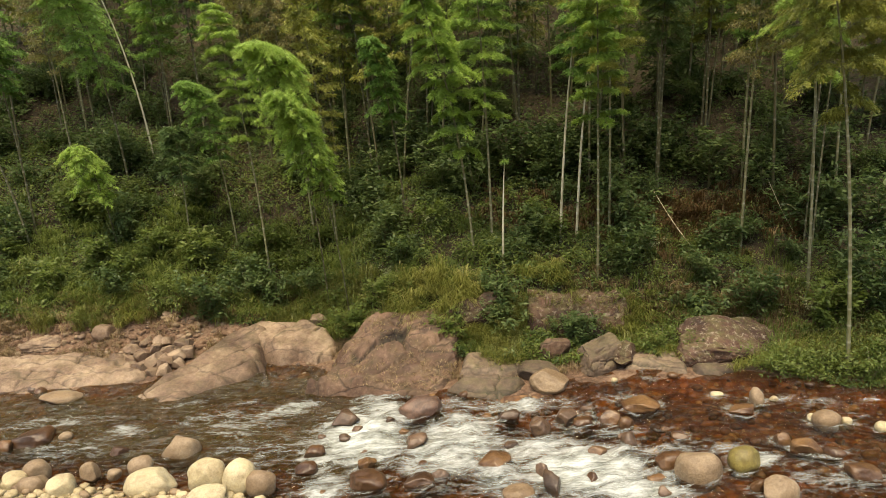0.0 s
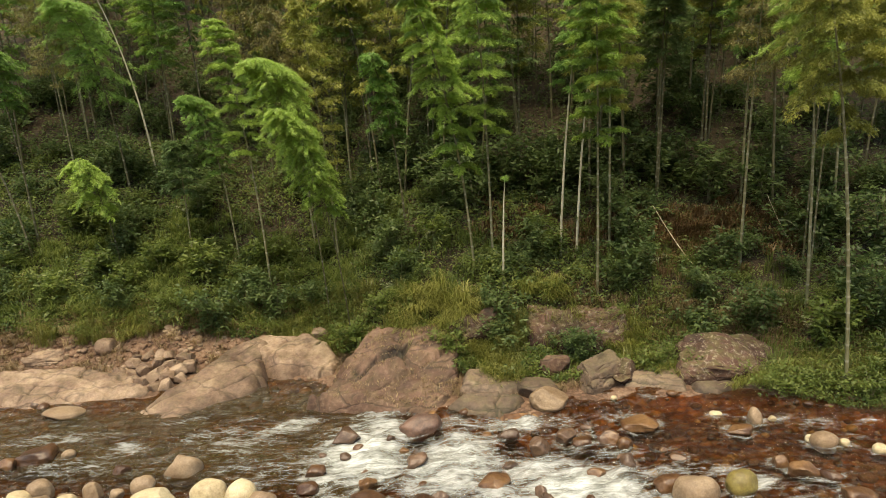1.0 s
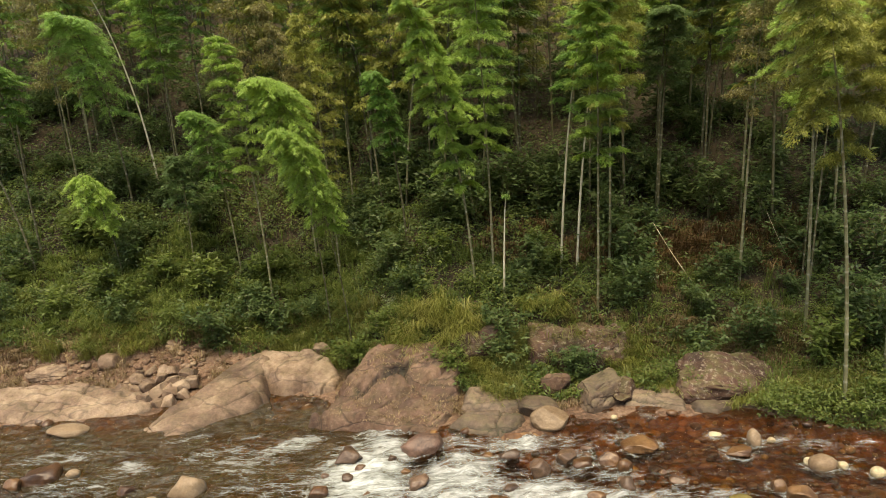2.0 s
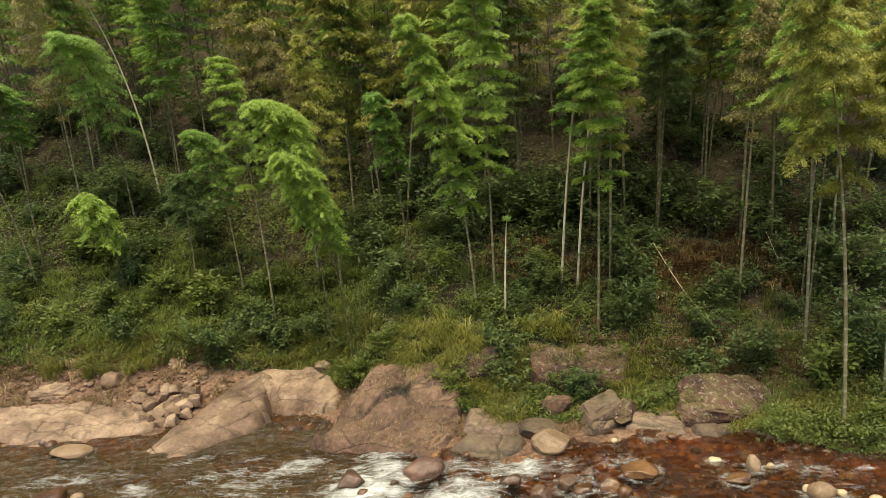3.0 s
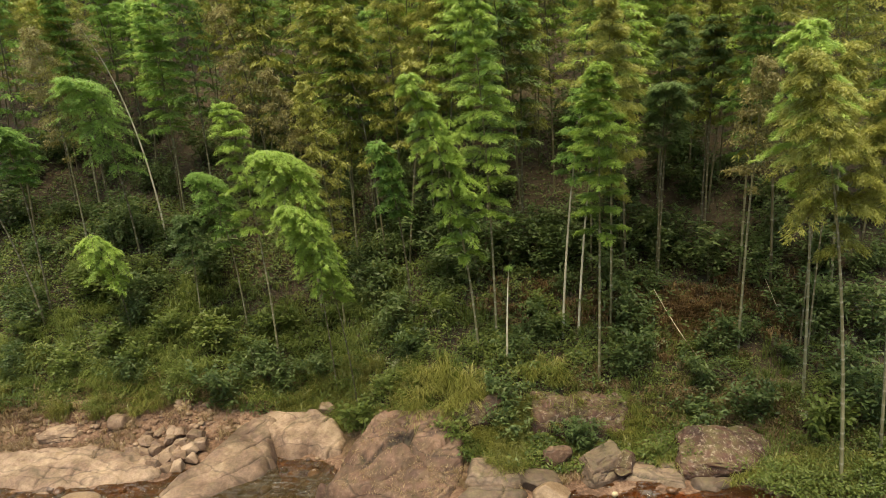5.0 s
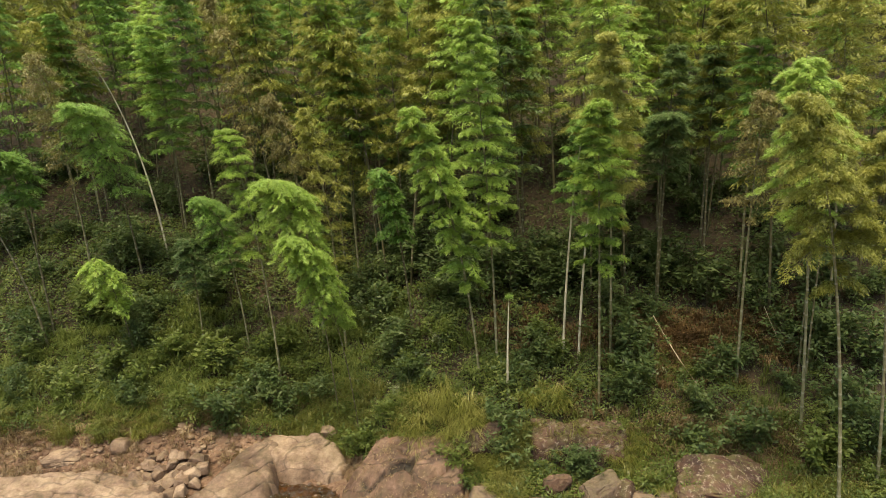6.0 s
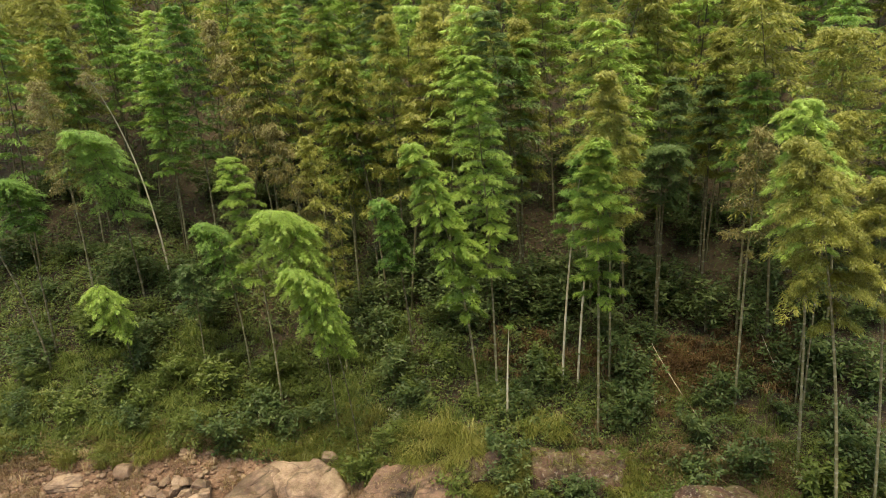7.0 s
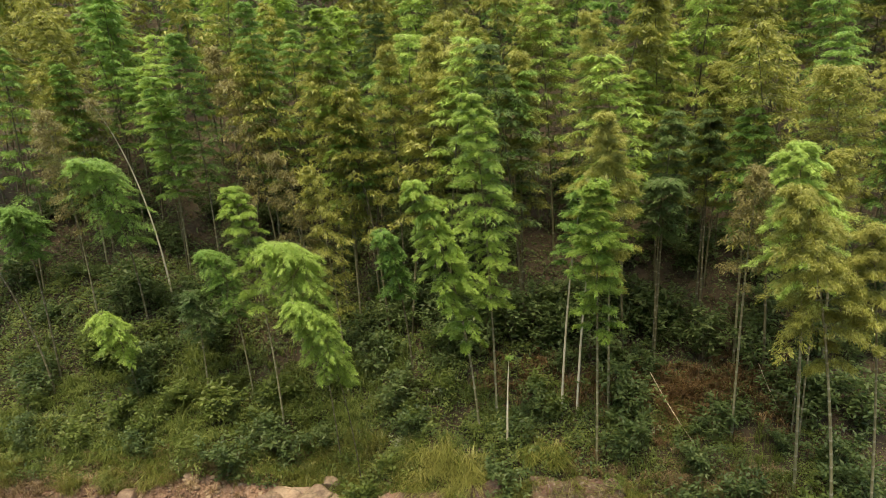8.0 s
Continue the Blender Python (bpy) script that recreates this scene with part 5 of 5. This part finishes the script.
plant(4, 14.60, 26.60, 1.2)
plant(0, 15.70, 27.40, 1.3)
plant(4, 13.70, 29.30, 1.2)
plant(4, 15.90, 29.20, 1.4)
plant(1, 12.30, 27.20, 1.1)
plant(0, 14.90, 24.90, 1.2)
plant(4, 16.80, 26.20, 1.4)
plant(2, -11.60, 32.00, 1.3)
plant(2, -9.10, 32.60, 1.2)
plant(3, -7.40, 32.30, 1.4)
plant(2, -14.90, 30.60, 1.0)
plant(4, 1.30, 31.40, 1.4)
plant(4, 2.90, 32.20, 1.5)
plant(0, 4.40, 31.60, 1.4)
plant(4, 0.20, 32.80, 1.5)
plant(4, 8.20, 31.80, 1.5)
plant(4, 9.80, 31.00, 1.4)
plant(0, 7.30, 30.20, 1.3)
plant(4, 11.60, 30.20, 1.3)
plant(4, 6.10, 32.80, 1.5)


def blades(name, label, mat, spots, per, height, seed, lean=0.5, width=0.02, top=0.72):
    """Grass in tufts, one object: each blade bends over in two pieces, to a tip at the share top of its length."""
    rng = np.random.default_rng(seed)
    x, y = spots[:2]
    z = spots[2] if len(spots) > 2 else ground_z(x, y)
    n = len(x) * per
    p = np.stack([np.repeat(x, per), np.repeat(y, per), np.repeat(z, per)], -1) + rng.normal(0, 0.10, (n, 3)) * (1, 1, 0)
    h = np.repeat(height * rng.uniform(0.5, 1.2, len(x)), per) * rng.uniform(0.6, 1.2, n)
    a = rng.uniform(0, 6.283, n)
    o = np.stack([np.cos(a), np.sin(a), 0 * a], -1) * (lean * rng.uniform(0.3, 1.3, n))[:, None]
    o = o + np.array([0, -0.25 - 0.5 * (0.72 - top), 0]) * lean
    s = np.stack([-np.sin(a), np.cos(a), 0 * a], -1) * (width * rng.uniform(0.6, 1.3, n))[:, None]
    mid = p + (o * 0.35 + np.array([0, 0, 0.62])) * h[:, None]
    tip = p + (o + np.array([0, 0, top])) * h[:, None]
    v = np.stack([p - s * 0.5, p + s * 0.5, mid + s * 0.5, mid - s * 0.5, tip], 1).reshape(-1, 3)
    i = np.arange(n)[:, None] * 5
    f = np.concatenate([i + [[0, 1, 2]], i + [[0, 2, 3]], i + [[3, 2, 4]]])
    tint = np.repeat(np.clip(0.5 + np.repeat(rng.normal(0, 0.15, len(x)), per) + rng.normal(0, 0.15, n), 0, 1), 5)
    return tagged(new(name, mesh_of(name, v, f, mat, tint)), label, "grass", kind="stuff")


def cover(name, label, mat, n, depth, size, seed, patch, height, slim=0.45, thin=0.0):
    """Leaves over a lumpy mat of low plants, in patches."""
    rng = np.random.default_rng(seed)
    x = rng.uniform(-27, 20, n * 3)
    s = low_edge(x) + 1.1 * flat_fbm(x, 0 * x + seed, 1.2, seed + 3, 3) + depth * rng.random(n * 3) ** (1 + thin)
    y = shore_y(x) + s
    keep = (flat_fbm(x, y, 1.7, seed, 4) > patch) & (rng.random(len(x)) > 0.55 * smooth01(x, 2, 6) * smooth01(s, 4.5, 7))
    if mat is SHRUB:
        keep &= (x > 0) | (s > 9) | (rng.random(len(x)) > 0.5)
    x, y = x[keep][:n], y[keep][:n]
    lump = height * np.clip(0.35 + 3.2 * flat_fbm(x, y, 1.0, 55, 3), 0.05, 1.5)
    u = rng.random(len(x)) ** 0.5
    p = np.stack([x, y, ground_z(x, y) + lump * u + 0.02], -1)
    d = unit(rng.normal(0, 1, p.shape) * (1, 1, 0.5) + (0, -0.35, 0.0))
    v, f = leaf_quads(p, d, size * np.interp(x, [7, 10], [1, 0.62]) * rng.uniform(0.5, 1.5, len(p)), size * slim * np.interp(x, [7, 10], [1, 0.62]), rng, 1.2)
    tint = np.clip(0.5 + 0.9 * flat_fbm(x, y, 0.5, seed + 9, 2) + rng.normal(0, 0.24, len(p)), 0, 1)
    return tagged(new(name, mesh_of(name, v, f, mat, np.repeat(tint, 4))), label, "undergrowth", kind="stuff")


cover("green_creeper", "low green leafy plants matting the bank", BRIGHT_SHRUB, 80000, 12.0, 0.17, 811, -0.08, 1.0, thin=0.3)
cover("dark_creeper", "dark green leafy plants matting the slope", SHRUB, 80000, 24.0, 0.18, 812, -0.08, 0.9, thin=0.4)
cover("yellow_weeds", "yellowing narrow-leaved weeds on the bank", GRASS, 34000, 4.5, 0.2, 813, -0.01, 0.7, 0.16, thin=0.6)
cover("leaf_litter", "brown dead leaves strewn over the slope", LITTER, 34000, 26.0, 0.15, 814, -0.2, 0.2)


TUFTS = []


def tuft_patch(x, y, width, count, height):
    """A stand of long hanging grass."""
    rng = np.random.default_rng(len(TUFTS) + 70)
    px, py = x + rng.normal(0, 0.4, count) * width, y + rng.normal(0, 0.35, count)
    TUFTS.append((px, py))
    k = len(TUFTS)
    blades("hanging_grass", "clump of long yellow-green grass arching over the bank", GRASS, (px, py), 34, height * 0.95, 720 + k, 1.0, 0.022, 0.46)


tuft_patch(-1.00, 26.81, 1.43, 40, 1.0)
tuft_patch(0.38, 26.03, 1.43, 40, 1.0)
tuft_patch(-1.95, 26.29, 1.19, 30, 0.9)
tuft_patch(3.93, 26.30, 1.43, 36, 0.8)
tuft_patch(-14.21, 29.34, 1.90, 40, 0.8)
tuft_patch(-16.24, 29.82, 1.43, 24, 0.7)
tuft_patch(-6.30, 29.79, 1.19, 20, 0.7)
tuft_patch(8.69, 23.11, 1.67, 30, 0.7)
tuft_patch(10.22, 21.91, 1.67, 30, 0.7)
tuft_patch(13.00, 21.72, 1.90, 40, 0.7)
tuft_patch(7.09, 24.80, 1.43, 24, 0.7)
tuft_patch(1.19, 24.70, 1.19, 20, 0.6)


def edge_spots(rng, n, lo, hi, patch, seed, x0=-27, x1=20):
    x = rng.uniform(x0, x1, n * 5)
    s = low_edge(x) + lo + (hi - lo) * rng.random(n * 5)
    y = shore_y(x) + s
    keep = (flat_fbm(x, y, 2.2, seed, 3) > patch) & (s > 0.9)
    return x[keep][:n], y[keep][:n]


blades("tall_grass", "tufts of yellow-green grass hanging over the bank", GRASS, edge_spots(UNDER, 1400, -0.5, 2.4, 0.06, 5), 24, 0.85, 701, 0.75)
blades("slope_grass", "thin green grass among the undergrowth", BRIGHT_SHRUB, edge_spots(UNDER, 1600, 0, 7, 0.0, 6), 18, 0.7, 702, 0.6)
blades("bank_reeds", "arching broad green grass over the bank", BRIGHT_SHRUB, edge_spots(UNDER, 1000, 0.4, 6.5, -0.02, 16, -27, -4), 16, 0.75, 704, 1.1, 0.03, 0.5)
blades("dry_grass", "short dry grass clinging to the bank", STRAW, edge_spots(UNDER, 2200, -2.6, 0.6, -0.06, 7), 11, 0.3, 703, 0.8, 0.014)


def on_rocks(roots, n, seed, patch, steep=0.25, low=-0.1):
    """Spots on the upper faces of outcrops, in patches."""
    rng = np.random.default_rng(seed)
    found = []
    for root in roots:
        for ob in root.children:
            me = ob.data
            co, no = np.zeros(len(me.vertices) * 3), np.zeros(len(me.vertices) * 3)
            me.vertices.foreach_get("co", co)
            me.vertices.foreach_get("normal", no)
            m = np.array(Matrix.Translation(root.location) @ ob.matrix_local)
            co = co.reshape(-1, 3) @ m[:3, :3].T + m[:3, 3]
            no = no.reshape(-1, 3) @ m[:3, :3].T
            above = co[:, 2] > ground_z(co[:, 0], co[:, 1]) - 0.05
            found.append(co[(no[:, 2] > steep) & above & (co[:, 2] > low)])
    p = np.concatenate(found)
    p = p[flat_fbm(p[:, 0], p[:, 1] + p[:, 2], 0.9, seed, 3) > patch]
    p = p[rng.integers(len(p), size=n)] + rng.normal(0, 0.04, (n, 3)) * (1, 1, 0)
    return p[:, 0], p[:, 1], p[:, 2] - 0.02


blades("bluff_grass", "dry brown grass matted over the bluff", STRAW, on_rocks([bluff], 320, 900, -0.3, 0.05, -0.15), 9, 0.12, 901, 1.1, 0.014)
def thicket():
    """Low dark growth between the culms, far up the slope."""
    rng = np.random.default_rng(815)
    n = 85000
    y = 27.5 + 62 * rng.random(n) ** 2.0
    x = rng.uniform(-1, 1, n) * (14 + 0.55 * y)
    lump = np.clip(0.5 + 3.0 * flat_fbm(x, y, 1.6, 56, 3), 0.1, 2.0)
    p = np.stack([x, y, ground_z(x, y) + lump * rng.random(n) ** 0.5], -1)
    p = p[y - shore_y(x) > 5]
    size = 0.16 + 0.010 * (p[:, 1] - 30)
    d = unit(rng.normal(0, 1, p.shape) * (1, 1, 0.5) + (0, -0.3, 0))
    v, f = leaf_quads(p, d, size * rng.uniform(0.6, 1.4, len(p)), size * 0.4, rng, 1.0)
    tint = np.repeat(np.clip(0.42 + rng.normal(0, 0.2, len(p)), 0, 1), 4)
    tagged(new("thicket", mesh_of("thicket", v, f, SHRUB, tint)), "dark low thicket between the bamboo culms", "undergrowth", kind="stuff")


thicket()


def bracken(x, y, width, count, height):
    """A stand of dead rust-brown fern."""
    rng = np.random.default_rng(int(abs(x) * 100))
    spots = (x + rng.normal(0, 0.4, count) * width, y + rng.normal(0, 0.5, count))
    blades("dry_bracken", "dead rust-brown bracken on the forest floor", RUST, spots, 34, height, 740 + count, 0.8, 0.03)


bracken(9.86, 28.20, 1.19, 40, 0.7)
bracken(9.51, 29.11, 1.43, 30, 0.6)
bracken(12.16, 28.86, 1.43, 30, 0.6)
bracken(4.20, 30.64, 1.43, 24, 0.5)
bracken(13.77, 27.47, 1.43, 24, 0.6)
bracken(1.80, 30.25, 0.95, 14, 0.5)
bracken(10.6, 27.6, 2.4, 46, 0.6)
bracken(8.9, 27.3, 1.8, 26, 0.5)
bracken(10.2, 28.8, 3.0, 80, 0.75)
bracken(13.6, 28.6, 3.0, 60, 0.6)
bracken(6.6, 29.4, 3.0, 50, 0.6)
bracken(3.0, 29.6, 2.6, 36, 0.5)


def bank_straw(x, y, width, count, height):
    """Bleached grass among the green on the bank."""
    rng = np.random.default_rng(int(abs(x) * 90))
    spots = (x + rng.normal(0, 0.5, count) * width, y + rng.normal(0, 0.4, count))
    blades("bleached_grass", "bleached yellow-brown grass on the grassy bank", STRAW, spots, 26, height, 780 + count, 0.9, 0.02)


bank_straw(7.6, 25.3, 2.6, 60, 0.5)
bank_straw(10.9, 24.9, 2.6, 70, 0.5)
bank_straw(12.4, 24.0, 1.6, 40, 0.55)
bank_straw(5.2, 25.9, 2.0, 34, 0.45)
bank_straw(-16.2, 29.3, 2.6, 70, 0.55)
bank_straw(-13.4, 29.5, 2.2, 60, 0.55)
bank_straw(-19.2, 29.1, 2.4, 60, 0.5)
bank_straw(-10.7, 29.8, 1.6, 30, 0.5)
bank_straw(-7.9, 30.6, 1.8, 26, 0.5)
bank_straw(13.6, 22.9, 1.8, 46, 0.5)
bank_straw(9.2, 24.8, 1.8, 50, 0.5)
